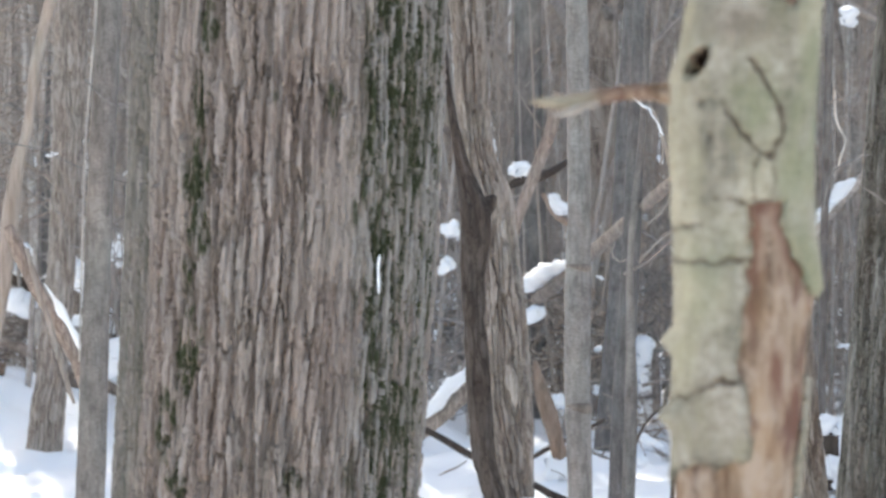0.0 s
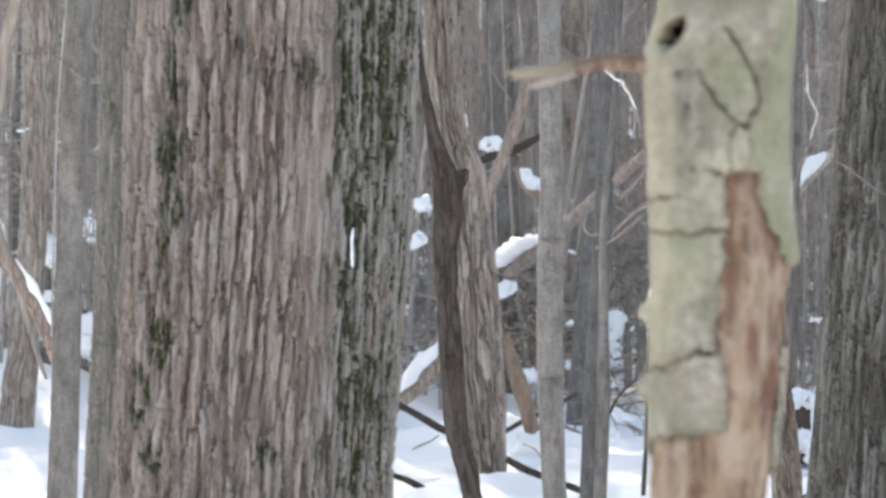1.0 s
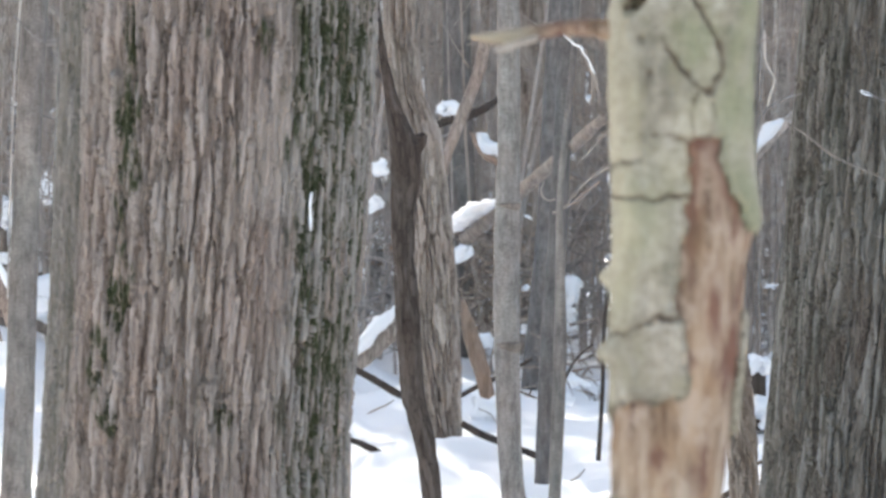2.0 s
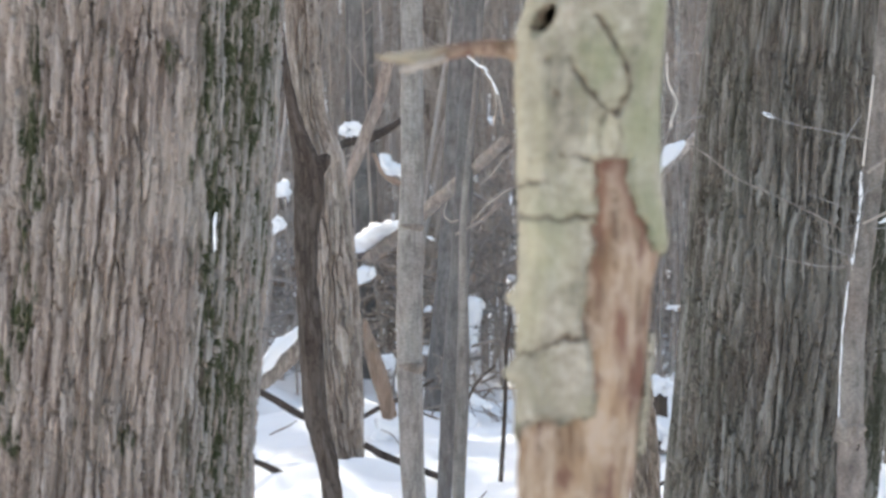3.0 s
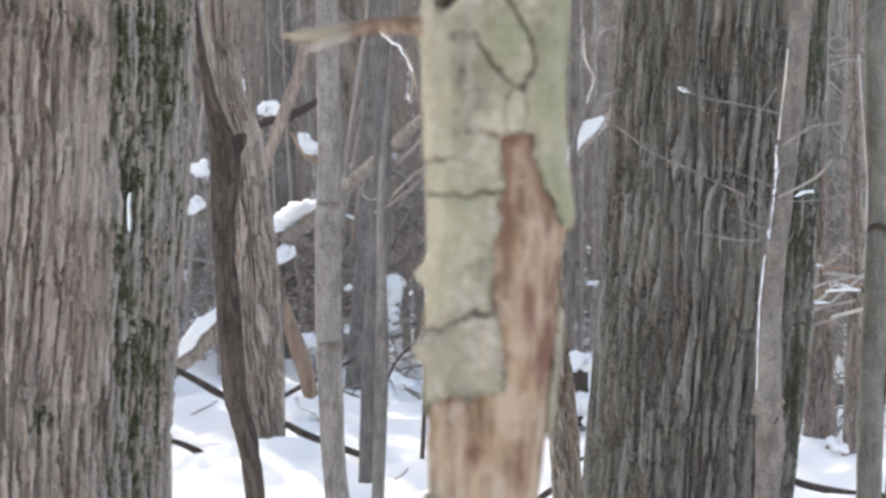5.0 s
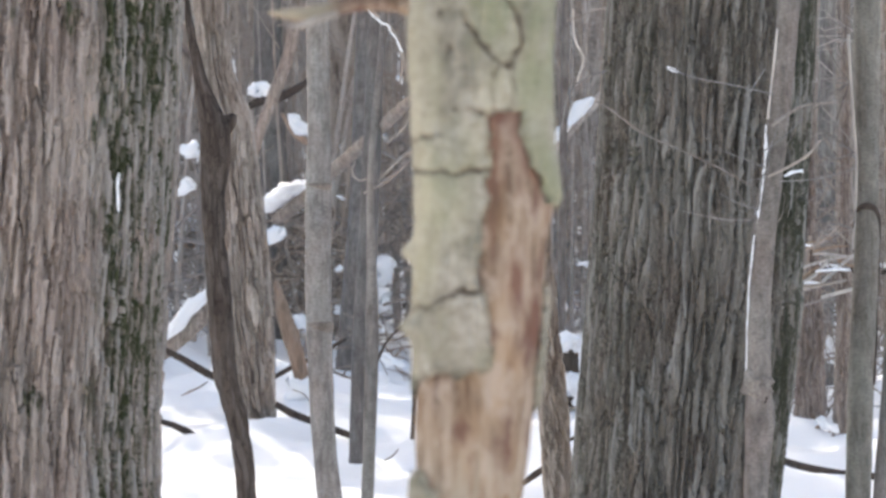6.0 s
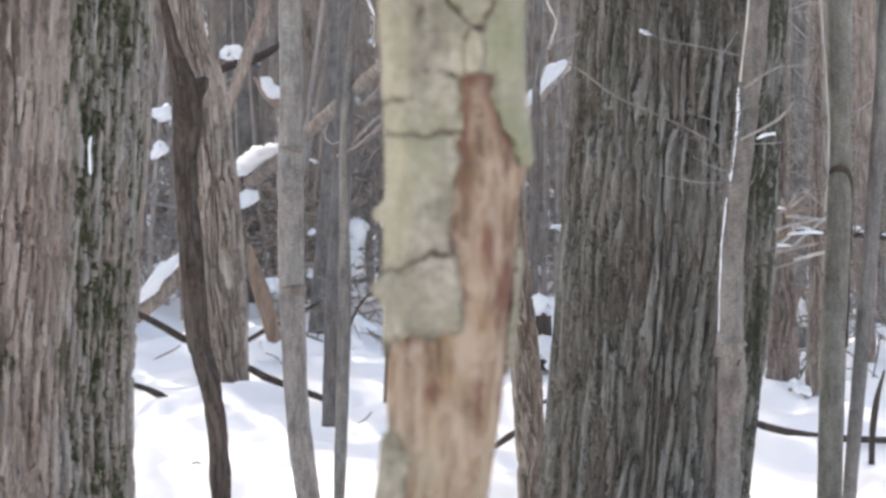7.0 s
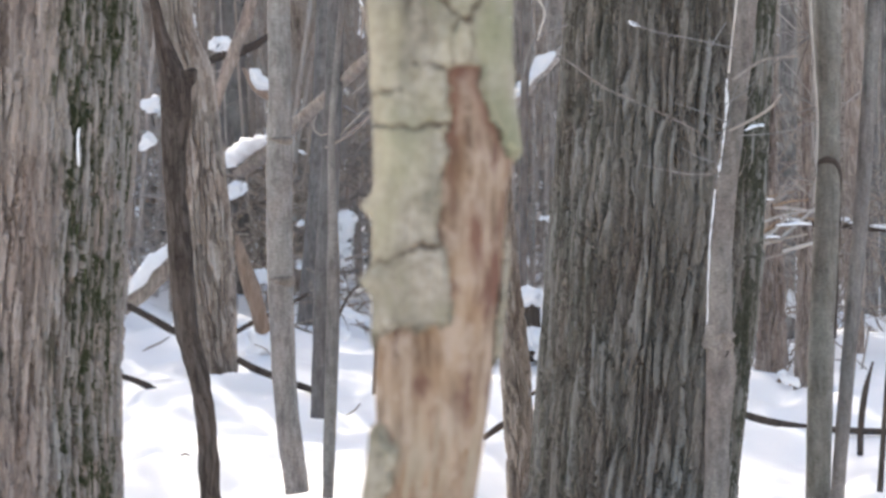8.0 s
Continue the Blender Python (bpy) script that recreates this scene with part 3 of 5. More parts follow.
tree("flaky_tree", [(2.36, 16.5, -0.3, 0.078)] + [(2.401, 16.500, -0.000, 0.082), (2.409, 16.500, 0.301, 0.073), (2.410, 16.500, 0.536, 0.067), (2.409, 16.500, 0.718, 0.056), (2.407, 16.500, 0.979, 0.038), (2.414, 16.500, 1.369, 0.0284), (2.427, 16.500, 1.758, 0.0258)],
     "reddish brown tree with flaking broken bark", RUST, scales(0.022, 0.016, 7, 80, 0.007, 0.7, 0.2, 0.3, 0.9), 110, near_band(-0.3, 1.9, 0.01, 0.1), 9, 6, 3.2, 17)
tree("flaky_tree", [(2.50, 16.1, -0.3, 0.055)] + [(2.500, 16.100, -0.005, 0.056), (2.504, 16.100, 0.327, 0.046), (2.506, 16.100, 0.608, 0.0378), (2.511, 16.100, 0.857, 0.0303), (2.516, 16.100, 1.243, 0.0252), (2.523, 16.100, 1.750, 0.0240)],
     "reddish brown tree with flaking broken bark", RUST, scales(0.020, 0.013, 7, 81, 0.006, 0.7, 0.2, 0.3, 0.9), 90, near_band(-0.3, 1.9, 0.01, 0.1), 9, 6, 3.2, 18)
tree("flaky_tree", [(3.637, 21.000, -0.167, 0.0592), (3.646, 21.000, 0.831, 0.0559), (3.635, 21.000, 1.824, 0.0526)],
     "brownish grey tree with flaky bark", ASH, ribs(0.02, 0.006, 10, 90), 40, 0.05, 10, 6, 3.0, 27)
tree("flaky_tree", [(3.641, 20.200, -0.058, 0.0759), (3.637, 20.200, 0.854, 0.0728), (3.652, 20.200, 1.809, 0.0696)],
     "brownish grey tree with flaky bark", ASH, ribs(0.02, 0.006, 10, 91), 40, 0.05, 10, 6, 3.0, 28)
tree("flaky_tree", [(2.919, 19.500, -0.041, 0.0550), (2.935, 19.500, 0.884, 0.0519), (2.951, 19.500, 1.805, 0.0489)],
     "brownish grey tree with flaky bark", ASH, ribs(0.02, 0.006, 10, 87), 40, 0.05, 10, 6, 3.0, 24)
tree("flaky_tree", [(3.280, 20.500, -0.123, 0.0610), (3.296, 20.500, 0.850, 0.0578), (3.286, 20.500, 1.819, 0.0546)],
     "brownish grey tree with flaky bark", ASH, ribs(0.02, 0.006, 10, 88), 40, 0.05, 10, 6, 3.0, 25)
tree("flaky_tree", [(3.069, 21.500, -0.196, 0.0505), (3.094, 21.500, 0.824, 0.0471), (3.128, 21.500, 1.838, 0.0471)],
     "brownish grey tree with flaky bark", ASH, ribs(0.02, 0.006, 10, 89), 40, 0.05, 10, 6, 3.0, 26)
tree("slim_tree", [(1.457, 19.000, 0.689, 0.021), (1.470, 19.000, 1.345, 0.022), (1.487, 19.000, 1.881, 0.022)],
     "slim grey tree before a snowy leaning pole", ROSY, plain(0.002, 95), 16, 0.06, 9, 5, 3.5, 32)
tree("brown_tree", [(0.917, 12.000, 0.027, 0.0570), (0.893, 12.000, 0.469, 0.0550), (0.866, 12.000, 0.886, 0.0420), (0.813, 12.000, 1.696, 0.0350)],
     "pale brown tree with fine ridged bark", GNARL, scales(0.020, 0.012, 7, 82, 0.0058, 0.8, 0.3, 0.2, 0.8), 180, near_band(-0.3, 2.4, 0.006, 0.1), 9, 6, 4.0, 19)
tree("grey_tree", [(-1.518, 12.000, 0.474, 0.0498), (-1.485, 12.000, 1.307, 0.0442), (-1.441, 12.000, 2.138, 0.0423)],
     "smooth grey young tree beside the massive one", ASH, plain(0.002, 83), 36, 0.04, 10, 6, 4.0, 20)
tree("brown_tree", [(-2.787, 19.900, 0.005, 0.1028), (-2.674, 19.900, 1.180, 0.0810), (-2.605, 19.900, 2.555, 0.0982)],
     "brown tree with fine ridged bark", GNARL, ribs(0.026, 0.015, 12, 84), 120, near_band(-0.3, 2.6, 0.02, 0.1), 11, 6, 4.0, 21)
# added out of view, towards the sun, to shade the massive tree's left flank
tree("broad_tree", [(-3.6, 12.2, -0.25, 0.46), (-3.6, 12.2, 0.3, 0.40), (-3.55, 12.2, 2.5, 0.36), (-3.5, 12.2, 5.0, 0.34)],
     "unseen broad grey tree added to shade the massive one", OAK, ribs(0.05, 0.02, 10, 86), 90, 0.08, 15, 10, 5.5, 23)
tree("speckled_tree", [(-0.099, 24.500, 0.588, 0.0499), (-0.090, 24.500, 1.547, 0.0441), (-0.086, 24.500, 2.504, 0.0365)],
     "slim grey tree plastered with blown snow", SNOWY, plain(0.003, 93), 24, 0.06, 12, 6, 4.0, 30)
tree("speckled_tree", [(0.490, 26.000, 0.613, 0.0611), (0.508, 26.000, 1.550, 0.0550), (0.509, 26.000, 2.567, 0.0489)],
     "slim grey tree plastered with blown snow", SNOWY, plain(0.003, 94), 24, 0.06, 12, 6, 4.0, 31)
tree("grey_tree", [(-0.109, 23.000, 0.030, 0.1027), (-0.092, 23.000, 1.003, 0.1045), (-0.104, 23.000, 1.901, 0.0901)],
     "smooth grey tree behind the crooked one", ASH, plain(0.002, 85), 36, 0.06, 12, 6, 4.0, 22)


# ---- the snag ----
def bark_of_snag():
    m, nt, b = shader("pale_green_bark", 0.85, 0.2)
    big = noise_of(nt, (1, 1, 0.6), 13, 4, 0.6)
    green = noise_of(nt, (1, 1, 0.5), 22, 5, 0.6)
    fine = noise_of(nt, (1, 1, 0.7), 240, 5, 0.65)
    col = ramp(nt, big, [(0.34, (0.175, 0.158, 0.125)), (0.46, (0.282, 0.258, 0.208)), (0.60, (0.390, 0.356, 0.298))])
    mott = noise_of(nt, (1, 1, 1.6), 55, 5, 0.65)
    col = mix(nt, 0.75, col, ramp(nt, mott, [(0.34, (0.62, 0.60, 0.55)), (0.5, (1.0, 1.0, 1.0)), (0.66, (1.25, 1.24, 1.22))]), "MULTIPLY")
    col = mix(nt, ramp(nt, green, [(0.50, (0, 0, 0)), (0.64, (0.45, 0.45, 0.45))]), col, (0.265, 0.252, 0.160))
    col = mix(nt, attribute(nt, "moss"), col, (0.232, 0.246, 0.150))
    col = mix(nt, attribute(nt, "grey"), col, (0.455, 0.415, 0.300))
    col = mix(nt, attribute(nt, "lichen"), col, (0.130, 0.096, 0.072))
    col = mix(nt, 0.6, col, ramp(nt, fine, [(0.3, (0.72, 0.70, 0.66)), (0.65, (1.15, 1.15, 1.15))]), "MULTIPLY")
    nt.links.new(col, b.inputs["Base Color"])
    bump(nt, b, fine, 0.3, 0.002)
    return m


def wood_of_snag():
    m, nt, b = shader("bare_brown_wood", 0.8, 0.2)
    streak = noise_of(nt, (1, 1, 0.16), 48, 7, 0.7)
    patch = noise_of(nt, (1, 1, 0.35), 17, 4, 0.55)
    rot = noise_of(nt, (1, 1, 0.4), 24, 4, 0.6)
    blot = noise_of(nt, (1, 1, 0.7), 42, 5, 0.65)
    col = ramp(nt, streak, [(0.36, (0.085, 0.054, 0.040)), (0.45, (0.205, 0.142, 0.100)), (0.53, (0.300, 0.220, 0.160)), (0.64, (0.410, 0.325, 0.255))])
    col = mix(nt, ramp(nt, patch, [(0.45, (0, 0, 0)), (0.58, (0.42, 0.42, 0.42))]), col, (0.335, 0.210, 0.118))
    col = mix(nt, ramp(nt, blot, [(0.50, (0, 0, 0)), (0.60, (0.75, 0.75, 0.75))]), col, (0.400, 0.315, 0.250))
    col = mix(nt, ramp(nt, rot, [(0.52, (0, 0, 0)), (0.62, (0.85, 0.85, 0.85))]), col, (0.13, 0.06, 0.045))
    col = mix(nt, attribute(nt, "moss"), col, (0.17, 0.085, 0.06))
    col = mix(nt, attribute(nt, "lichen"), col, (0.33, 0.285, 0.215))
    nt.links.new(col, b.inputs["Base Color"])
    bump(nt, b, streak, 0.6, 0.004)
    return m


SNAG_BARK, SNAG_WOOD = bark_of_snag(), wood_of_snag()
# places on the snag: metres round it from its front (to the right) and height
BARE = [(0.0010, 1.4875), (0.0205, 1.4912), (0.0427, 1.4900), (0.0458, 1.4559), (0.0563, 1.4274), (0.0724, 1.4101), (0.0884, 1.3844), (0.1678, 1.3749)] + [(0.2, 1.25), (0.2, 0.5), (-0.2, 0.5)] + [(-0.1475, 1.1591), (-0.1003, 1.1850), (-0.0608, 1.1940), (0.0086, 1.1958), (0.0063, 1.2668), (-0.0069, 1.2920), (-0.0113, 1.3426), (-0.0069, 1.3679), (-0.0016, 1.4183), (0.0030, 1.4560)]
BARE_TOP = [(-0.0509, 1.7272), (-0.0181, 1.7243), (0.0081, 1.7216), (0.0299, 1.7117), (0.0492, 1.7076), (0.0562, 1.7332), (0.0415, 1.7676), (0.0297, 1.8620), (-0.0721, 1.8649), (-0.0533, 1.7622)]
FLAPS = [[(-0.1651, 1.0681), (-0.0734, 1.0775), (-0.0467, 1.0536), (-0.0445, 1.0152), (-0.0655, 0.9879), (-0.1601, 0.9838)],
         [(0.1016, 1.2891), (0.1032, 1.2570), (0.0973, 1.2252), (0.0902, 1.1871), (0.1009, 1.1476), (0.2163, 1.1463), (0.1944, 1.2880)]]
CRACKS = [[(-0.0033, 1.6471), (0.0056, 1.6409), (0.0129, 1.6321), (0.0193, 1.6196), (0.0259, 1.6070), (0.0366, 1.5945), (0.0440, 1.5782), (0.0415, 1.5592), (0.0327, 1.5421), (0.0225, 1.5396), (0.0159, 1.5465), (0.0056, 1.5559), (-0.0072, 1.5659), (-0.0165, 1.5817)],
          [(-0.0390, 1.4918), (-0.0119, 1.4900), (0.0040, 1.4837)],
          [(-0.1343, 1.4217), (-0.0661, 1.4203), (-0.0347, 1.4200), (0.0018, 1.4233)],
          [(0.0035, 1.2908), (-0.0156, 1.2869), (-0.0362, 1.2878), (-0.0570, 1.2732), (-0.1116, 1.2603)],
          [(-0.1322, 1.4551), (-0.0737, 1.4633), (-0.0515, 1.4609)]]
HAIRLINES = [[(0.0159, 1.5389), (0.0093, 1.5263), (0.0065, 1.5087), (0.0051, 1.4885)], [(0.0320, 1.5390), (0.0333, 1.5232), (0.0303, 1.4961)], [(-0.0165, 1.5817), (-0.0292, 1.5969), (-0.0422, 1.6033)]]


def away(u, z, line):
    """Distance of points of the rolled-out trunk from a line."""
    best = np.full(u.shape, 9.0)
    for (a, b), (c, d) in zip(line, line[1:]):
        l2 = max((c - a) ** 2 + (d - b) ** 2, 1e-9)
        k = np.clip(((u - a) * (c - a) + (z - b) * (d - b)) / l2, 0, 1)
        best = np.minimum(best, np.hypot(u - a - k * (c - a), z - b - k * (d - b)))
    return best


def inside(u, z, shape):
    hit = np.zeros(u.shape, bool)
    for (a, b), (c, d) in zip(shape, shape[1:] + shape[:1]):
        if b != d:
            hit ^= ((b > z) != (d > z)) & (u < (c - a) * (z - b) / (d - b) + a)
    return hit


def snag():
    t = thing("snag", "dead standing trunk with pale green bark peeling from brown wood", "tree")
    axis = [(0.226, 4.1, -0.2, 0.086), (0.215, 4.1, 0.5, 0.075)] + [(0.211, 4.100, 0.994, 0.0681), (0.222, 4.100, 1.073, 0.0706), (0.226, 4.100, 1.133, 0.0738), (0.232, 4.100, 1.188, 0.0754), (0.235, 4.100, 1.249, 0.0777), (0.240, 4.100, 1.339, 0.0793), (0.244, 4.100, 1.391, 0.0835), (0.240, 4.100, 1.487, 0.0812), (0.240, 4.100, 1.571, 0.0825), (0.244, 4.100, 1.612, 0.0806), (0.248, 4.100, 1.650, 0.0799), (0.254, 4.100, 1.708, 0.0774), (0.264, 4.100, 1.765, 0.0732), (0.269, 4.100, 1.842, 0.0726), (0.279, 4.100, 2.192, 0.0704), (0.289, 4.100, 2.592, 0.0580)]
    c, s = smooth_path(axis, lambda z: 0.0032 if 0.8 < z < 1.95 else 0.05)
    seg = 260
    a = np.linspace(0, 2 * np.pi, seg, endpoint=False)
    A, Z = np.meshgrid(a, c[:, 2])
    r0 = c[:, 3:4] + 0 * A
    u = np.mod(np.pi / 2 - A + np.pi, 2 * np.pi) * r0 - np.pi * r0
    hole = (-0.0652, 1.6433)
    base = r0 - 0.0075 + 0.0016 * waves(A * 8 / np.pi, Z * 9, 92, 16) + 0.0010 * waves(A * 40 / np.pi, Z * 14, 93, 80)
    pit = ease(0.36, 0.46, bulge(u, Z, hole, 0.0125, 0.023, -0.75))
    for at, w, h, amount in (((hole[0] - 0.004, hole[1] + 0.01), 0.03, 0.05, 0.008), ((-0.1287, 1.3298), 0.015, 0.012, 0.015), ((-0.1040, 1.2457), 0.018, 0.014, 0.017),
                             ((-0.1281, 1.6215), 0.026, 0.03, 0.010), ((0.1060, 1.3929), 0.02, 0.03, 0.004)):
        base = base + amount * bulge(u, Z, at, w, h)
    # ragged coordinates for the torn edges
    ur = u + 0.0055 * waves(u * 60, Z * 50, 94) + 0.0028 * waves(u * 240, Z * 170, 95)
    zr = Z + 0.0050 * waves(u * 60, Z * 55, 96) + 0.0026 * waves(u * 230, Z * 180, 97)
    bare = inside(ur, zr, BARE) | inside(ur, zr, BARE_TOP)
    for flap in FLAPS:
        bare &= ~inside(ur, zr, flap)
    rim = np.minimum(away(ur, zr, BARE + BARE[:1]), away(ur, zr, BARE_TOP + BARE_TOP[:1]))
    for flap in FLAPS:
        rim = np.minimum(rim, away(ur, zr, flap + flap[:1]))
    crack = np.min([(0.7 if k == 0 else 1.0) * away(ur, zr, line) for k, line in enumerate(CRACKS)] + [0.0007 + 1.5 * away(ur, zr, line) for line in HAIRLINES], 0)

    def place(r):
        return c[:, None, :3] + np.stack([r * np.cos(A), -r * np.sin(A), 0 * A], -1)

    wood = Soup()
    deep = base - 0.045 * pit
    red = ease(0.02, 0.0, np.abs(rim - 0.004)) * ease(1.36, 1.42, Z) * 0.8
    for at, w, h, amount in (((0.0431, 1.2922), 0.011, 0.030, 1.3), ((0.0802, 1.2493), 0.006, 0.045, 1.2), ((0.0040, 1.3624), 0.006, 0.05, 0.5)):
        red = np.maximum(red, np.clip(amount * bulge(ur, zr, at, w, h, 0.15), 0, 0.9))
    grey = ease(-0.3, 0.6, waves(A * 9, Z * 12, 98) + 0.4 * waves(A * 40, Z * 14, 104)) * 0.8 * ease(1.16, 1.02, Z)
    wood.grid(np.concatenate([place(deep), c[-1:, None, :3].repeat(seg, 1)]), True, np.r_[pit < 0.9, pit[-1:] < 0.9][:-1], moss=np.r_[red, red[-1:]], lichen=np.r_[grey, grey[-1:]])
    part("wood", wood.mesh("wood", SNAG_WOOD), t, "bare streaked brown wood")
    thick = 0.0075 * ease(0.0, 0.0045, rim) * (0.10 + 0.90 * ease(0.0003, 0.0022, crack + 0.0008 * waves(u * 120, Z * 90, 103)))
    knots = sum(bulge(u, Z, at, 0.004, 0.004) for at in ((-0.0560, 1.5994), (-0.0409, 1.5606)))
    lip = bulge(u, Z, (hole[0] + 0.012, hole[1] + 0.004), 0.006, 0.018, -0.6)
    outer = base + thick + 0.0012 * waves(A * 12, Z * 24, 99) - 0.045 * pit - 0.008 * knots + 0.006 * lip
    moss = ease(0.1, 0.8, 0.6 * ease(0.0, 0.07, u) + 0.5 * waves(u * 30, Z * 14, 100)) * 0.65 * ease(1.28, 1.42, Z)
    for at, w, h, amount in (((-0.0661, 1.3997), 0.035, 0.055, 0.75), ((0.0128, 1.5956), 0.026, 0.04, 0.7), ((-0.0806, 1.3228), 0.02, 0.03, 0.4)):
        moss = np.maximum(moss, amount * bulge(u, Z, at, w, h) * (0.8 + 0.5 * waves(u * 60, Z * 40, 105)))
    stain = np.clip(0.62 * bulge(u, Z, (-0.0122, 1.6853), 0.048, 0.024), 0, 1) + 0.22 * bulge(u, Z, (-0.0205, 1.2357), 0.05, 0.06) + 0.9 * ease(0.0034, 0.0008, crack) + knots
    cream = np.clip(0.45 * ease(-0.050, -0.085, u + 0.02 * waves(u * 40, Z * 16, 106)) + 0.3 * ease(0.1, 0.7, waves(u * 26, Z * 9, 107)), 0, 0.8) * ease(1.22, 1.30, Z)
    # the bark comes away in plates, parted by the long cracks
    zc = (Z[:-1] + Z[1:]) / 2
    uc, bc = u[:-1], bare[:-1] & bare[1:] & np.roll(bare[:-1], -1, 1) & np.roll(bare[1:], -1, 1)
    z1, z2, z3 = (-0.0418, 1.4206)[1], (-0.0361, 1.2872)[1], (0.0010, 1.4875)[1]
    left = uc < (-0.0026, 1.3931)[0]
    plate = np.where(left & (zc < z2), 3, np.where(left & (zc < z1), 2, np.where((~left) & (zc < z3), 1, 0)))
    for k in range(4):
        soup = Soup()
        soup.grid(place(outer), True, (plate == k) & ~bc & (pit[:-1] < 0.9), moss=moss, lichen=np.clip(stain, 0, 1), grey=cream)
        part("bark_plate", soup.mesh("bark_plate", SNAG_BARK), t)
    soup = Soup()
    tube(soup, [(0.196, 4.100, 1.604, 0.0230), (0.176, 4.100, 1.609, 0.0185), (0.158, 4.100, 1.612, 0.0140), (0.138, 4.100, 1.614, 0.0108), (0.093, 4.100, 1.612, 0.0096), (0.051, 4.100, 1.604, 0.0103), (0.022, 4.100, 1.603, 0.0083), (-0.003, 4.100, 1.604, 0.0016)], 28, 0.004,
         lambda A, S, r, Z: (0.0016 * waves(A * 2, S * 60, 101) + 0.0010 * waves(A * 10 / np.pi, S * 30, 102, 20) - 0.0025 * ease(0.3, 0.9, np.sin(A)) * ease(0.02, 0.06, S), {"moss": ease(0.3, 0.9, np.sin(A)) * 0.35, "lichen": np.maximum(0.8 * ease(0.1, 0.7, np.cos(A)), ease(0.1, 0.8, -np.cos(A)) * ease(0.10, 0.15, S))}))
    stub = part("branch_stub", soup.mesh("branch_stub", SNAG_WOOD), t, "broken branch stub with splintered end")
    soup = Soup()
    tube(soup, [(0.077, 4.080, 1.601, 0.0045), (0.045, 4.080, 1.592, 0.0045), (0.029, 4.080, 1.587, 0.0029), (0.020, 4.080, 1.590, 0.0010)], 10, 0.006)
    part("splinter", soup.mesh("splinter", PALE), stub)


snag()


# ---- fallen wood, snow on it, and twigs ----
def fallen(name, path, label, material, seg=14, step=0.05, seed=1, category="log", group=""):
    t = thing(name, label, category, group)
    soup = Soup()
    tube(soup, path, seg, step, lambda A, S, r, Z: (r * (0.10 * waves(A * 3 / np.pi, S * 7, seed, 6) + 0.07 * waves(A * 8 / np.pi, S * 18, seed + 1, 16)), {}))
    part("wood", soup.mesh("wood", material), t)
    return t


def snow_on(path, label="clean snow lying on fallen wood", seed=1):
    """A ridge of snow along a path of (x, y, z, half width): round above, nearly flat below."""
    c, s = smooth_path(path, 0.025)
    n = 12
    a = np.linspace(0, 2 * np.pi, n, endpoint=False)
    A, S = np.meshgrid(a, s)
    ends = ease(-0.01, 0.03, S) * ease(-0.01, 0.03, s[-1] - S) * 0.6 + 0.4
    r = c[:, 3:4] * ends * (1 + 0.55 * waves(A * 2 / np.pi, S * 9, seed, 4) + 0.38 * waves(A * 4 / np.pi, S * 24, seed + 1, 8))
    t = np.gradient(c[:, :3], axis=0)
    t /= np.linalg.norm(t, axis=1)[:, None]
    side = np.cross(t, (0.0, -1.0, 0.0)) if abs(t[:, 2]).mean() > 0.85 else np.cross(t, (0, 0, 1.0))
    side /= np.linalg.norm(side, axis=1)[:, None]
    up = np.cross(side, t)
    low = np.where(np.sin(A) < 0, 0.45, 1.0)
    p = c[:, None, :3] + r[..., None] * (np.cos(A)[..., None] * side[:, None] + (np.sin(A) * low)[..., None] * up[:, None])
    p = np.concatenate([c[:1, None, :3].repeat(n, 1), p, c[-1:, None, :3].repeat(n, 1)])
    soup = Soup()
    soup.grid(p)
    tagged(new("snow_ridge", soup.mesh("snow_ridge", SNOW)), label, "snow", "snow on fallen wood")


def snow_lump(at, w, h, seed=1, slant=None):
    """A heap of snow caught on brush, thick and thin by turns. at: its middle; w, h: its size; slant: rise to the right."""
    rng = random.Random(seed)
    slant = rng.uniform(-0.7, 0.7) if slant is None else slant
    long = math.hypot(w, w * slant)
    path = []
    for f, full in ((-0.5, 0.25), (-0.38, 0.75), (-0.15, 1.0), (0.1, 0.9), (0.32, 0.8), (0.5, 0.2)):
        path.append((at[0] + f * w, at[1] + rng.uniform(-0.15, 0.15) * w, at[2] + f * w * slant + rng.uniform(-0.12, 0.12) * h, 0.42 * h / (1 + 0.4 * abs(slant)) * full * rng.uniform(0.75, 1.2)))
    soup = Soup()
    tube(soup, path, 9, long / 9, lambda A, S, r, Z: (r * np.maximum(-0.7, 0.9 * waves(A * 2 / np.pi, S / h * 1.4, seed, 4) + 0.45 * waves(A * 4 / np.pi, S / h * 3, seed + 1, 8)), {}))
    tagged(new("snow_clump", soup.mesh("snow_clump", SNOW)), "uneven clump of snow caught on brush", "snow", "snow clumps")


def twig(path, label="thin bare grey winter twig", material=None, seg=6, step=0.03, name="twig", on=""):
    """A twig lying or hanging free, or, with on, a part of the tree of that name."""
    soup = Soup()
    rag = (lambda A, S, r, Z: (r * np.maximum(-0.9, 1.3 * waves(A * 2 / np.pi, S * 32, 97, 4) + 0.9 * waves(A * 4 / np.pi, S * 90, 98, 8)), {})) if material is SNOW else None
    tube(soup, [(x, y, z, 0.6 * r) for x, y, z, r in path], 10 if rag else seg, 0.006 if rag else step, rag)
    if on:
        return part(name, soup.mesh(name, material or SMOOTH), bpy.data.objects[on], label)
    return tagged(new(name, soup.mesh(name, material or SMOOTH)), label, "twig", "bare twigs")


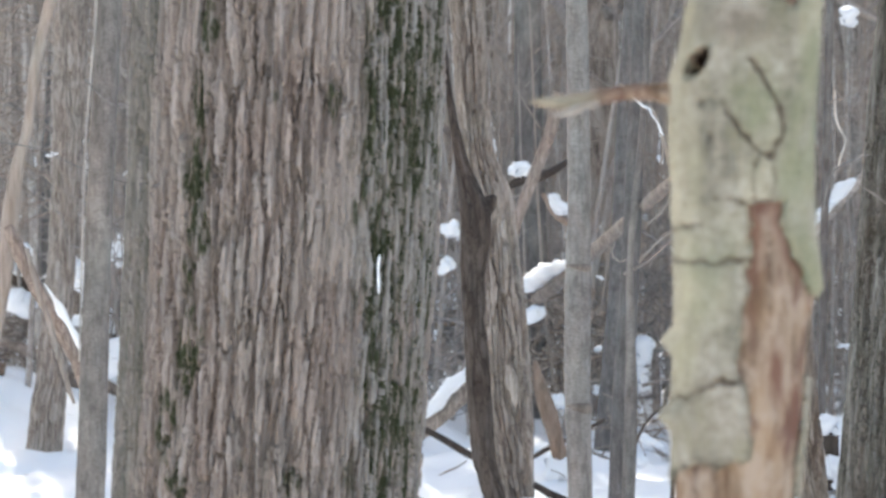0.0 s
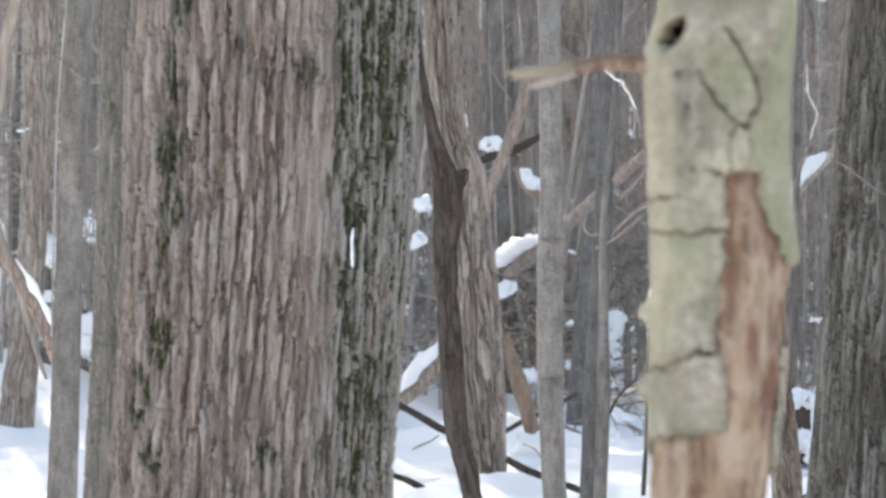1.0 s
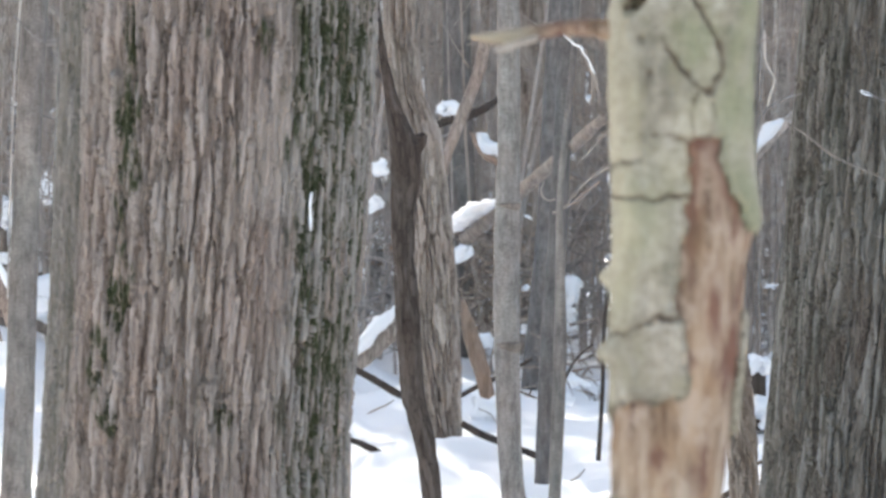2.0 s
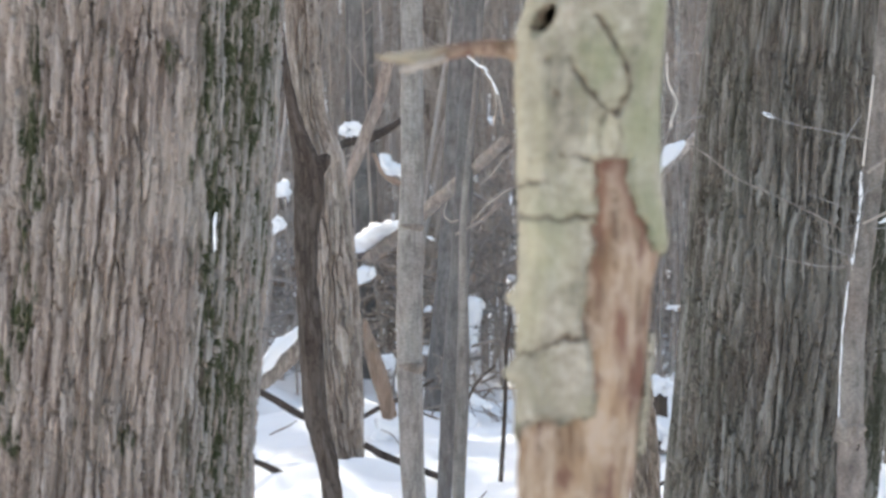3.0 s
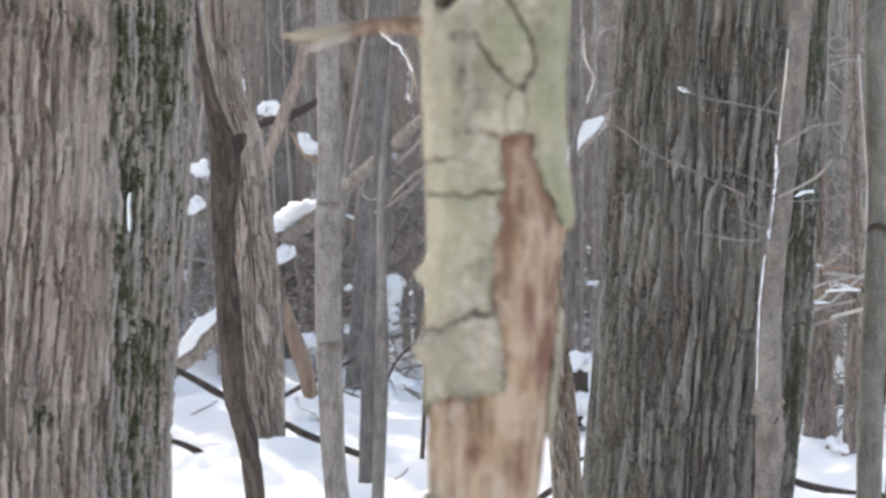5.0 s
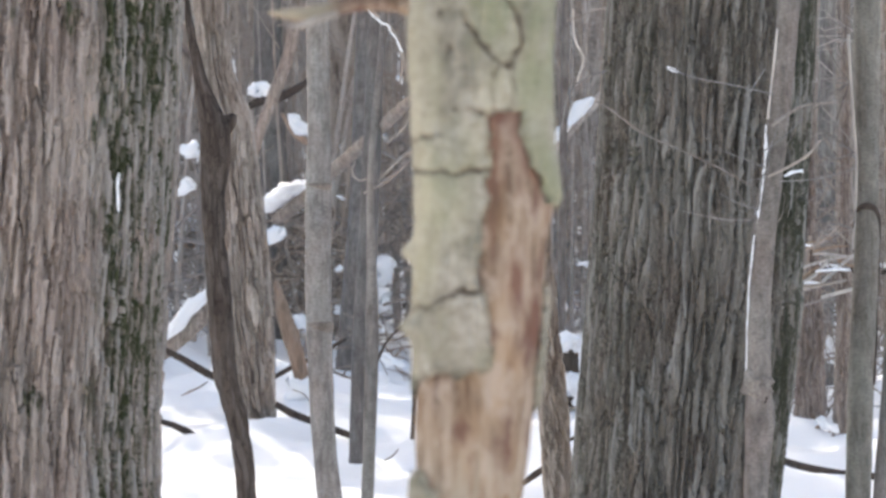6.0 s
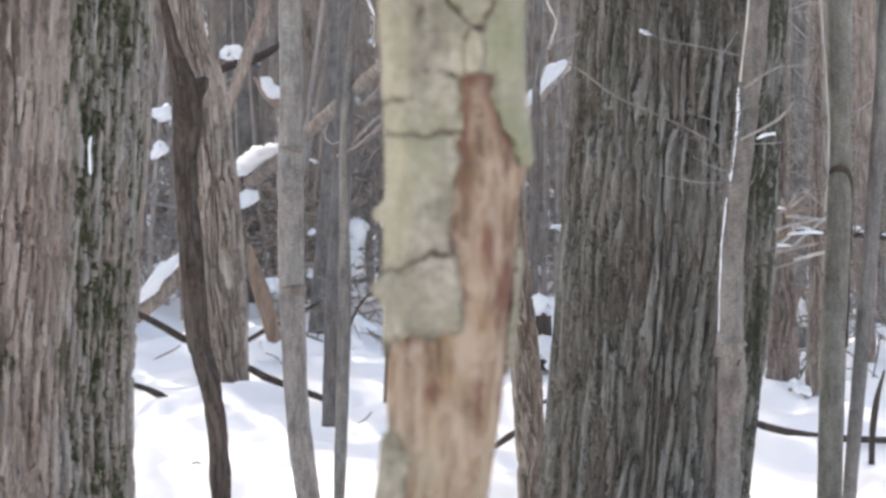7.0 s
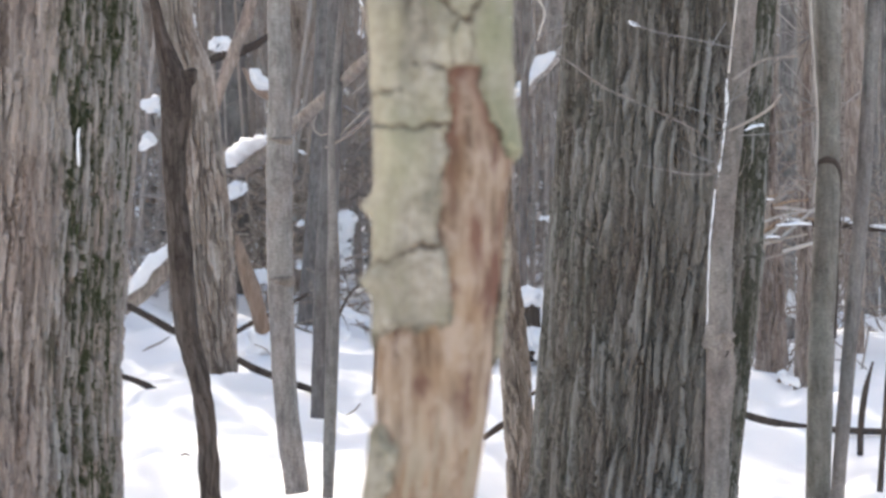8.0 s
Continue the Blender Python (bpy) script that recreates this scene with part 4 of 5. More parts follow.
fallen("fallen_log", [(0.521, 14.300, 1.536, 0.0184), (0.471, 14.713, 1.479, 0.0246), (0.362, 15.526, 1.358, 0.0279), (0.214, 16.490, 1.201, 0.0296), (0.047, 17.455, 1.026, 0.0335), (-0.037, 17.900, 0.950, 0.0298)], "leaning broken log with torn brown bark and snow", GNARL, 24, 0.012, 111)
snow_on([(-0.104, 18.140, 0.988, 0.0341), (-0.035, 17.791, 1.037, 0.0529), (0.048, 17.350, 1.090, 0.0489), (0.119, 16.955, 1.131, 0.0292)], "thick clean snow on a leaning log", 112)
fallen("fallen_log", [(-0.645, 18.300, 0.257, 0.0401), (-0.573, 18.300, 0.314, 0.0430), (-0.413, 18.300, 0.463, 0.0459), (-0.297, 18.300, 0.585, 0.0401), (-0.224, 18.300, 0.676, 0.0287)], "brown fallen log propped up under snow", GNARL, 18, 0.04, 113)
snow_on([(-0.620, 18.200, 0.338, 0.0285), (-0.540, 18.200, 0.405, 0.0485), (-0.482, 18.200, 0.484, 0.0485), (-0.418, 18.200, 0.546, 0.0399), (-0.366, 18.200, 0.597, 0.0200)], "thick clean snow on a propped log", 114)
fallen("fallen_branch", [(-0.619, 17.600, 0.332, 0.0165), (-0.565, 17.600, 0.309, 0.0165), (-0.388, 17.600, 0.207, 0.0193), (-0.306, 17.600, 0.162, 0.0138)], "thin dark branch lying in the snow", DEAD, 10, 0.04, 115, "branch")
fallen("fallen_branch", [(-0.053, 16.200, 0.167, 0.0152), (0.022, 16.200, 0.125, 0.0178), (0.149, 16.200, 0.072, 0.0152), (0.275, 16.200, 0.024, 0.0152), (0.427, 16.200, -0.045, 0.0101)], "thin dark branch lying in the snow", DEAD, 10, 0.04, 116, "branch")
fallen("fallen_branch", [(-0.077, 18.600, 0.105, 0.0117), (0.026, 18.600, 0.162, 0.0146), (0.114, 18.600, 0.202, 0.0131), (0.305, 18.600, 0.304, 0.0087)], "thin dark branch lying in the snow", DEAD, 10, 0.04, 117, "branch")
fallen("broken_stake", [(-0.055, 18.400, 0.620, 0.010), (-0.030, 18.400, 0.500, 0.034), (0.005, 18.400, 0.379, 0.046), (0.040, 18.400, 0.263, 0.042), (0.072, 18.400, 0.130, 0.038), (0.100, 18.400, 0.030, 0.036)], "torn tan broken piece of trunk in snow", BROWN, 12, 0.03, 118, "trunk")
fallen("leaning_branch", [(0.077, 19.000, 2.005, 0.0298), (0.039, 19.000, 1.828, 0.0327), (-0.056, 19.000, 1.563, 0.0327), (-0.149, 19.000, 1.321, 0.0298), (-0.196, 19.000, 1.149, 0.0298)], "reddish brown branch leaning on the crooked tree", RUST, 14, 0.04, 119, "branch")
fallen("dark_branch", [(0.144, 20.000, 1.658, 0.0157), (0.080, 20.000, 1.612, 0.0219), (-0.029, 20.000, 1.560, 0.0282), (-0.186, 20.000, 1.518, 0.0219), (-0.233, 20.000, 1.481, 0.0125)], "dark wet branch under a pile of snow", DEAD, 12, 0.04, 120, "branch")
fallen("dark_branch", [(-0.016, 20.500, 1.472, 0.0096), (0.062, 20.500, 1.343, 0.0193), (0.141, 20.500, 1.294, 0.0161)], "dark wet branch under a pile of snow", BROWN, 12, 0.04, 121, "branch")
snow_on([(1.554, 21.200, 1.259, 0.0332), (1.601, 21.200, 1.302, 0.0498), (1.669, 21.200, 1.378, 0.0332), (1.750, 21.200, 1.466, 0.0531), (1.821, 21.200, 1.539, 0.0266)], "long narrow snow on a leaning pole", 122)
fallen("leaning_pole", [(1.412, 21.300, 1.070, 0.0267), (1.564, 21.300, 1.218, 0.0300), (1.836, 21.300, 1.515, 0.0267), (2.090, 21.300, 1.779, 0.0234)], "grey leaning pole carrying snow", FAR, 12, 0.05, 123, "branch")
fallen("snowy_branch", [(2.431, 17.200, 0.698, 0.0108), (2.568, 17.200, 0.701, 0.0135), (2.691, 17.200, 0.694, 0.0135), (2.827, 17.200, 0.686, 0.0162), (2.964, 17.200, 0.674, 0.0189), (3.156, 17.200, 0.654, 0.0189)], "dark level branch with a line of snow", DEAD, 10, 0.04, 124, "branch")
snow_on([(2.443, 17.150, 0.713, 0.0081), (2.547, 17.150, 0.717, 0.0121), (2.688, 17.150, 0.710, 0.0094)], "thin line of snow on a branch", 125)
snow_on([(2.836, 17.150, 0.716, 0.0161), (2.874, 17.150, 0.704, 0.0188), (2.907, 17.150, 0.693, 0.0107)], "thin line of snow on a branch", 126)
snow_on([(2.983, 17.150, 0.681, 0.0081), (3.038, 17.150, 0.675, 0.0134), (3.147, 17.150, 0.668, 0.0107)], "thin line of snow on a branch", 127)
fallen("fallen_branch", [(1.980, 14.600, 0.051, 0.0137), (2.049, 14.600, 0.027, 0.0149), (2.165, 14.600, -0.003, 0.0160), (2.282, 14.600, -0.023, 0.0149), (2.445, 14.600, -0.036, 0.0137), (2.608, 14.600, -0.045, 0.0137), (2.771, 14.600, -0.064, 0.0091)], "long dark branch lying across the snow", DEAD, 12, 0.04, 128, "branch")
fallen("broken_stick", [(2.326, 13.600, -0.027, 0.0117), (2.333, 13.600, 0.116, 0.0128), (2.349, 13.600, 0.224, 0.0117), (2.378, 13.600, 0.331, 0.0043)], "short dark stick standing in the snow", DEAD, 10, 0.02, 129, "branch")
fallen("broken_stick", [(2.154, 12.200, -0.035, 0.0115), (2.167, 12.200, 0.140, 0.0105), (2.176, 12.200, 0.275, 0.0086), (2.188, 12.200, 0.450, 0.0067)], "short dark stick standing in the snow", DEAD, 10, 0.02, 130, "branch")
fallen("small_branch", [(0.822, 12.600, 0.168, 0.0099), (0.882, 12.600, 0.209, 0.0128), (0.922, 12.600, 0.234, 0.0099), (0.983, 12.600, 0.317, 0.0079), (1.033, 12.600, 0.336, 0.0049)], "forked dark stick by the brown tree", DEAD, 10, 0.02, 131, "branch")
def dead_tree():
    t = thing("dead_tree", "pale stripped dead tree with a split orange fork", "tree", "trees of the wood")
    for name, path, mat, seg, seed, label in (
            ("trunk", [(-2.152, 16.000, 2.501, 0.0251), (-2.188, 16.000, 2.350, 0.0276), (-2.225, 16.000, 2.200, 0.0251), (-2.261, 16.000, 2.049, 0.0251), (-2.280, 16.000, 1.899, 0.0213), (-2.304, 16.000, 1.748, 0.0238), (-2.341, 16.000, 1.622, 0.0276), (-2.367, 16.000, 1.446, 0.0376), (-2.394, 16.000, 1.245, 0.0401), (-2.432, 16.000, 0.994, 0.0351), (-2.469, 16.000, 0.742, 0.0301), (-2.517, 16.000, 0.389, 0.0301), (-2.545, 16.000, 0.086, 0.0351)], PALE, 28, 132, "pale stripped trunk"),
            ("fork", [(-2.358, 15.800, 1.348, 0.0198), (-2.304, 15.800, 1.223, 0.0346), (-2.240, 15.800, 1.086, 0.0322), (-2.159, 15.800, 0.949, 0.0297), (-2.078, 15.800, 0.787, 0.0297), (-2.024, 15.800, 0.625, 0.0223), (-1.988, 15.800, 0.500, 0.0148)], RUST, 20, 133, "split orange brown fork"),
            ("bark_strip", [(-2.245, 15.600, 1.251, 0.0098), (-2.197, 15.600, 1.055, 0.0110), (-2.154, 15.600, 0.941, 0.0134), (-2.125, 15.600, 0.833, 0.0122), (-2.092, 15.600, 0.720, 0.0122), (-2.063, 15.600, 0.627, 0.0110), (-2.043, 15.600, 0.575, 0.0073)], PALE, 10, 134, "pale peeled strip")):
        soup = Soup()
        tube(soup, path, seg, 0.02, lambda A, S, r, Z: (r * (0.10 * waves(A * 3 / np.pi, S * 7, seed, 6) + 0.12 * waves(A * 8 / np.pi, S * 5, seed + 1, 16) + 0.06 * waves(A * 8 / np.pi, S * 40, seed + 2, 16)), {}))
        part(name, soup.mesh(name, mat), t, label)


dead_tree()
snow_on([(-2.165, 15.550, 1.100, 0.0049), (-2.122, 15.550, 1.036, 0.0085), (-2.097, 15.550, 0.992, 0.0195), (-2.059, 15.550, 0.928, 0.0110), (-2.030, 15.550, 0.864, 0.0158), (-2.010, 15.550, 0.810, 0.0097)], "narrow snow lying on a leaning fork", 145)
fallen("fallen_branch", [(-3.804, 24.000, 0.239, 0.0150), (-3.653, 24.000, 0.170, 0.0188), (-3.464, 24.000, 0.079, 0.0169)], "thin dark branch lying in the snow", DEAD, 10, 0.04, 135, "branch")
fallen("stump", [(1.400, 17.800, 0.0, 0.050), (1.400, 17.800, 0.141, 0.044), (1.402, 17.800, 0.225, 0.042), (1.403, 17.800, 0.310, 0.041)], "dark rotten stump under a cap of snow", DEAD, 18, 0.03, 136, "stump")
fallen("broken_twig", [(1.407, 18.500, 0.060, 0.0116), (1.508, 18.500, -0.035, 0.0145), (1.596, 18.500, -0.060, 0.0087)], "thin dark branch lying in the snow", DEAD, 8, 0.04, 137, "branch")

fallen("fallen_branch", [(-0.591, 16.000, 0.122, 0.0125), (-0.504, 16.000, 0.095, 0.0150), (-0.450, 16.000, 0.069, 0.0175), (-0.392, 16.000, 0.043, 0.0075)], "short dark branch lying in the snow", DEAD, 10, 0.03, 138, "branch")
fallen("fallen_branch", [(0.406, 15.200, 0.004, 0.0024), (0.440, 15.200, 0.020, 0.0036), (0.469, 15.200, 0.053, 0.0024)], "small twig poking out of the snow", GNARL, 8, 0.02, 139, "branch")
fallen("fallen_branch", [(-0.245, 12.900, 0.095, 0.0030), (-0.229, 12.900, 0.101, 0.0040), (-0.213, 12.900, 0.094, 0.0030)], "small bark scrap on the snow", GNARL, 8, 0.02, 140, "branch")
fallen("fallen_branch", [(-0.484, 16.400, 0.194, 0.0026), (-0.443, 16.400, 0.214, 0.0051), (-0.397, 16.400, 0.234, 0.0039), (-0.360, 16.400, 0.259, 0.0026)], "small twig poking out of the snow", GNARL, 8, 0.02, 141, "branch")
fallen("fallen_branch", [(0.024, 17.400, 0.139, 0.0027), (0.078, 17.400, 0.116, 0.0027), (0.121, 17.400, 0.055, 0.0027)], "small twig poking out of the snow", GNARL, 8, 0.02, 142, "branch")
fallen("fallen_branch", [(2.381, 16.200, 0.014, 0.0076), (2.433, 16.200, 0.044, 0.0127), (2.463, 16.200, -0.013, 0.0114), (2.484, 16.200, -0.050, 0.0063)], "small pale broken twig in the snow", TAN, 8, 0.02, 143, "branch")
fallen("fallen_branch", [(-2.922, 19.000, -0.031, 0.0060), (-2.712, 19.000, -0.007, 0.0074), (-2.532, 19.000, -0.032, 0.0045)], "thin twig lying on the snow", GNARL, 8, 0.03, 144, "branch")

SLANTS = {2: -1.6, 3: -0.25, 4: -0.9, 5: 0.9, 0: -0.5, 1: 0.4, 14: 0.0, 15: 0.15}
for k, (at, w, h) in enumerate([
        ((-0.510, 19.500, 1.284), 0.11, 0.13), ((-0.531, 19.500, 1.084), 0.09, 0.11), ((-0.295, 19.800, 1.735), 0.045, 0.10), ((-0.150, 19.900, 1.592), 0.10, 0.11),
        ((0.084, 20.200, 1.402), 0.12, 0.12), ((-0.060, 20.800, 0.763), 0.09, 0.13), ((0.594, 22.000, 0.505), 0.14, 0.22), ((0.564, 22.000, 0.326), 0.10, 0.17),
        ((0.427, 21.600, 0.512), 0.05, 0.14), ((0.309, 21.600, 0.527), 0.035, 0.07), ((0.409, 21.500, 0.314), 0.04, 0.07), ((0.306, 21.600, 0.283), 0.03, 0.08), ((0.050, 21.000, 0.254), 0.11, 0.13), ((0.530, 21.000, 0.214), 0.08, 0.08),
        ((1.400, 17.700, 0.325), 0.115, 0.125), ((1.737, 21.000, 0.573), 0.09, 0.03), ((1.415, 17.600, 0.100), 0.14, 0.16), ((2.673, 17.500, 0.260), 0.045, 0.20), ((2.383, 15.800, 0.069), 0.10, 0.06),
        ((0.085, 18.200, 0.095), 0.20, 0.17), ((0.320, 21.000, 0.975), 0.05, 0.03), ((0.472, 19.000, 0.067), 0.12, 0.09), ((0.562, 19.500, 0.120), 0.14, 0.07),
        ((-3.204, 22.000, 0.801), 0.16, 0.22), ((-2.724, 21.000, 1.023), 0.10, 0.16), ((-2.498, 21.000, 1.114), 0.13, 0.23), ((-2.846, 21.000, 0.779), 0.06, 0.09), ((-2.714, 20.800, 0.739), 0.07, 0.10),
        ((-2.685, 19.600, 1.697), 0.07, 0.025), ((-2.392, 20.000, 0.548), 0.07, 0.28), ((1.811, 22.000, 0.528), 0.06, 0.03), ((1.691, 20.000, 2.438), 0.045, 0.13), ((1.979, 24.000, 2.906), 0.03, 0.09)]):
    snow_lump(at, w, h, 140 + 2 * k, SLANTS.get(k))


# ---- brush and undergrowth ----
def brush(at, size, count, material, label, seed, thick=0.006, flat=0.5):
    rng = random.Random(seed)
    soup = Soup()
    for k in range(count):
        p = Vector([at[i] + rng.uniform(-0.5, 0.5) * size[i] for i in range(3)])
        a = rng.uniform(0, 2 * math.pi)
        d = Vector((math.cos(a), 0.6 * math.sin(a), rng.gauss(0, flat))).normalized() * rng.uniform(0.25, 0.6) * max(size)
        r = thick * rng.uniform(0.5, 1.7)
        bend = Vector((rng.gauss(0, 0.06), rng.gauss(0, 0.06), rng.gauss(0, 0.08))) * max(size)
        tube(soup, [(*(p - d / 2), r), (*(p + bend), r * 0.8), (*(p + d / 2), r * 0.3)], 5, 0.12)
    tagged(new("brush_pile", soup.mesh("brush_pile", material)), label, "brush", "brush piles", "stuff")


brush((0.139, 22.000, 0.539), (0.55, 0.8, 0.6), 108, GNARL, "tangle of greyish brown fallen branches", 201, 0.009)
brush((0.574, 20.500, 0.050), (0.55, 0.9, 0.55), 42, GNARL, "tangle of brown twigs poking through snow", 202, 0.006)
brush((2.728, 18.000, 0.590), (0.6, 0.8, 0.55), 60, TWIG, "tangle of pale broken branches", 203, 0.006, 0.3)
brush((2.593, 17.200, 0.412), (0.55, 0.7, 0.9), 140, GNARL, "tangle of greyish brown broken branches", 211, 0.0036, 1.4)
brush((2.806, 18.500, 0.915), (0.6, 0.7, 0.8), 90, GNARL, "tangle of thin brown branches", 212, 0.005, 0.7)
brush((3.316, 19.000, 0.383), (0.5, 0.7, 1.3), 120, GNARL, "tangle of thin brown branches", 213, 0.0032, 0.8)
brush((2.113, 24.000, 0.651), (0.6, 0.8, 1.8), 110, TWIG, "tangle of grey curled twigs", 214, 0.006, 0.9)
brush((0.374, 23.000, 0.167), (0.8, 0.8, 0.8), 60, TWIG, "tangle of thin grey branches", 215, 0.007, 0.4)
brush((0.019, 23.000, 0.534), (0.35, 0.7, 0.7), 60, GNARL, "tangle of greyish brown broken branches", 216, 0.008, 0.5)
brush((-0.638, 24.000, 0.426), (0.5, 0.8, 1.0), 100, TWIG, "tangle of thin grey branches", 217, 0.007, 0.6)
brush((0.724, 23.000, 0.704), (0.7, 0.8, 1.0), 108, TWIG, "tangle of grey fallen branches", 204, 0.008)
brush((1.894, 23.000, 0.181), (0.5, 0.8, 0.9), 108, TWIG, "tangle of grey curled twigs", 205, 0.006)
brush((2.433, 16.000, 1.447), (0.55, 0.8, 1.0), 30, TWIG, "tangle of thin grey twigs", 206, 0.003)
brush((-3.279, 23.000, 0.551), (0.9, 0.8, 0.3), 70, GNARL, "tangle of brown twigs poking through snow", 207, 0.009)
brush((-2.385, 20.000, 1.523), (0.3, 0.6, 1.2), 40, TWIG, "tangle of thin grey twigs", 208, 0.004)
brush((-3.082, 21.000, 1.956), (0.7, 0.8, 1.2), 90, GNARL, "tangle of thin brown twigs", 209, 0.005)
for k, (x, y, z) in enumerate(((-3.3, 22.5, 1.9), (-2.2, 23.0, 2.2), (-0.2, 23.5, 2.0), (0.7, 22.6, 1.7), (1.5, 23.2, 2.2), (1.9, 22.4, 1.3), (3.4, 21.5, 1.5))):
    brush((x, y, z), (0.9, 1.4, 1.5), 70, TWIG if k % 3 else PALE, "tangle of fine bare twigs between the trees", 230 + k, 0.0032, 0.8)
brush((-0.510, 22.000, 0.755), (0.4, 0.8, 1.2), 90, TWIG, "tangle of thin grey twigs", 210, 0.006)

def knot(at, size, on, material, label, seed):
    """A swollen burl of rough bark on a stem."""
    n, m = 30, 18
    A, B = np.meshgrid(np.linspace(0, 2 * np.pi, n, endpoint=False), np.linspace(-np.pi / 2, np.pi / 2, m))
    k = 1 + 0.30 * waves(A * 3 / np.pi, B * 2, seed, 6) + 0.22 * waves(A * 7 / np.pi, B * 5, seed + 1, 14)
    soup = Soup()
    soup.grid(np.stack([at[0] + size[0] * k * np.cos(A) * np.cos(B), at[1] + size[0] * k * np.sin(A) * np.cos(B), at[2] + size[1] * k * np.sin(B)], -1))
    part("knot", soup.mesh("knot", material), bpy.data.objects[on], label)


def fan(root, lean, count, reach, on, seed, thick=0.0022, spread=0.7):
    """Fine twigs that part from one place on a stem, each crooked and forked."""
    rng = random.Random(seed)
    for k in range(count):
        d = (Vector(lean) + Vector((rng.gauss(0, spread), rng.gauss(0, 0.3), rng.gauss(0, spread)))).normalized() * reach * rng.uniform(0.5, 1.1)
        p = Vector(root)
        q = p + d * 0.45 + Vector((rng.gauss(0, 0.1), 0, rng.gauss(0, 0.1))) * reach
        e = p + d
        f = q + (d * 0.4 + Vector((rng.gauss(0, 0.2), 0, rng.uniform(0.0, 0.3))) * reach)
        soup = Soup()
        tube(soup, [(*p, thick), (*q, thick * 0.8), (*e, thick * 0.4)], 5, 0.02)
        tube(soup, [(*q, thick * 0.7), (*q.lerp(f, 0.5), thick * 0.5), (*f, thick * 0.3)], 5, 0.02)
        part("twig", soup.mesh("twig", rng.choice((TWIG, SMOOTH, ROSY))), bpy.data.objects[on])


knot((1.408, 10.690, 0.655), (0.044, 0.055), "sapling", ROSY, "swollen rosy burl on the stem", 171)
knot((1.424, 10.672, 0.610), (0.014, 0.016), "sapling", DUSKY, "small dark knot hole", 173)
fan((1.400, 10.640, 1.150), (-0.6, 0, 0.55), 9, 0.20, "sapling", 181)
fan((1.440, 10.640, 1.300), (0.7, 0, 0.30), 5, 0.18, "sapling", 182)
fan((1.865, 11.800, 1.560), (-0.8, 0, 0.25), 7, 0.24, "scarred_tree", 183, 0.0026, 0.5)
fan((1.880, 11.800, 1.330), (-0.8, 0, -0.15), 6, 0.20, "scarred_tree", 184, 0.0026, 0.5)
fan((1.872, 11.800, 1.080), (-0.8, 0, 0.2), 4, 0.14, "scarred_tree", 185, 0.0024, 0.5)

twig([(1.475, 10.680, 1.716, 0.0059), (1.467, 10.680, 1.632, 0.0067), (1.456, 10.680, 1.548, 0.0050), (1.445, 10.680, 1.448, 0.0075)], "pale thin shoot climbing along a sapling", BLEACHED, on="sapling")
twig([(1.439, 10.680, 1.431, 0.0033), (1.438, 10.680, 1.364, 0.0075), (1.434, 10.680, 1.313, 0.0042), (1.429, 10.680, 1.246, 0.0075), (1.423, 10.680, 1.213, 0.0033), (1.418, 10.680, 1.171, 0.0084), (1.411, 10.680, 1.132, 0.0042)], "blown snow and added sunlit edge along the stem", SNOW, on="sapling", name="snow_strip")
# lower white strip stands in for the sunlit edge of the stem
twig([(1.402, 10.680, 1.103, 0.0033), (1.395, 10.680, 1.045, 0.0042), (1.387, 10.680, 0.977, 0.0033), (1.382, 10.680, 0.893, 0.0042), (1.377, 10.680, 0.792, 0.0025), (1.375, 10.680, 0.690, 0.0042), (1.373, 10.680, 0.646, 0.0017)], "blown snow and added sunlit edge along the stem", SNOW, on="sapling", name="snow_strip")
twig([(1.445, 10.600, 1.428, 0.0091), (1.502, 10.600, 1.467, 0.0083), (1.539, 10.600, 1.487, 0.0066), (1.611, 10.600, 1.494, 0.0050), (1.674, 10.600, 1.499, 0.0033)], "pale bare twig on a sapling", PALE, on="sapling")
twig([(1.417, 10.600, 1.352, 0.0033), (1.459, 10.600, 1.378, 0.0033), (1.502, 10.600, 1.414, 0.0025), (1.539, 10.600, 1.450, 0.0025)], on="sapling")
twig([(1.433, 10.600, 1.278, 0.0058), (1.501, 10.600, 1.310, 0.0075), (1.555, 10.600, 1.343, 0.0075), (1.591, 10.600, 1.386, 0.0058)], "pale bare twig on a sapling", PALE, on="sapling")
twig([(1.474, 10.550, 1.280, 0.0033), (1.494, 10.550, 1.290, 0.0066), (1.510, 10.550, 1.294, 0.0083), (1.531, 10.550, 1.294, 0.0058)], "thin twig with a snowy tip", SNOW, on="sapling")
twig([(1.470, 10.600, 1.264, 0.0033), (1.585, 10.600, 1.271, 0.0033), (1.703, 10.600, 1.303, 0.0025)], on="sapling")
twig([(1.428, 10.600, 1.598, 0.0033), (1.377, 10.600, 1.515, 0.0033), (1.367, 10.600, 1.399, 0.0033), (1.358, 10.600, 1.316, 0.0025)], on="sapling")
twig([(1.407, 10.600, 1.181, 0.0033), (1.349, 10.600, 1.199, 0.0033), (1.290, 10.600, 1.230, 0.0033)], on="sapling")
twig([(0.908, 10.400, 1.507, 0.0041), (0.948, 10.400, 1.484, 0.0049), (1.030, 10.400, 1.421, 0.0057), (1.144, 10.400, 1.367, 0.0049), (1.259, 10.400, 1.312, 0.0041), (1.360, 10.400, 1.256, 0.0033)], "long thin twig before dark bark", ROSY, seg=8, on="dark_tree")
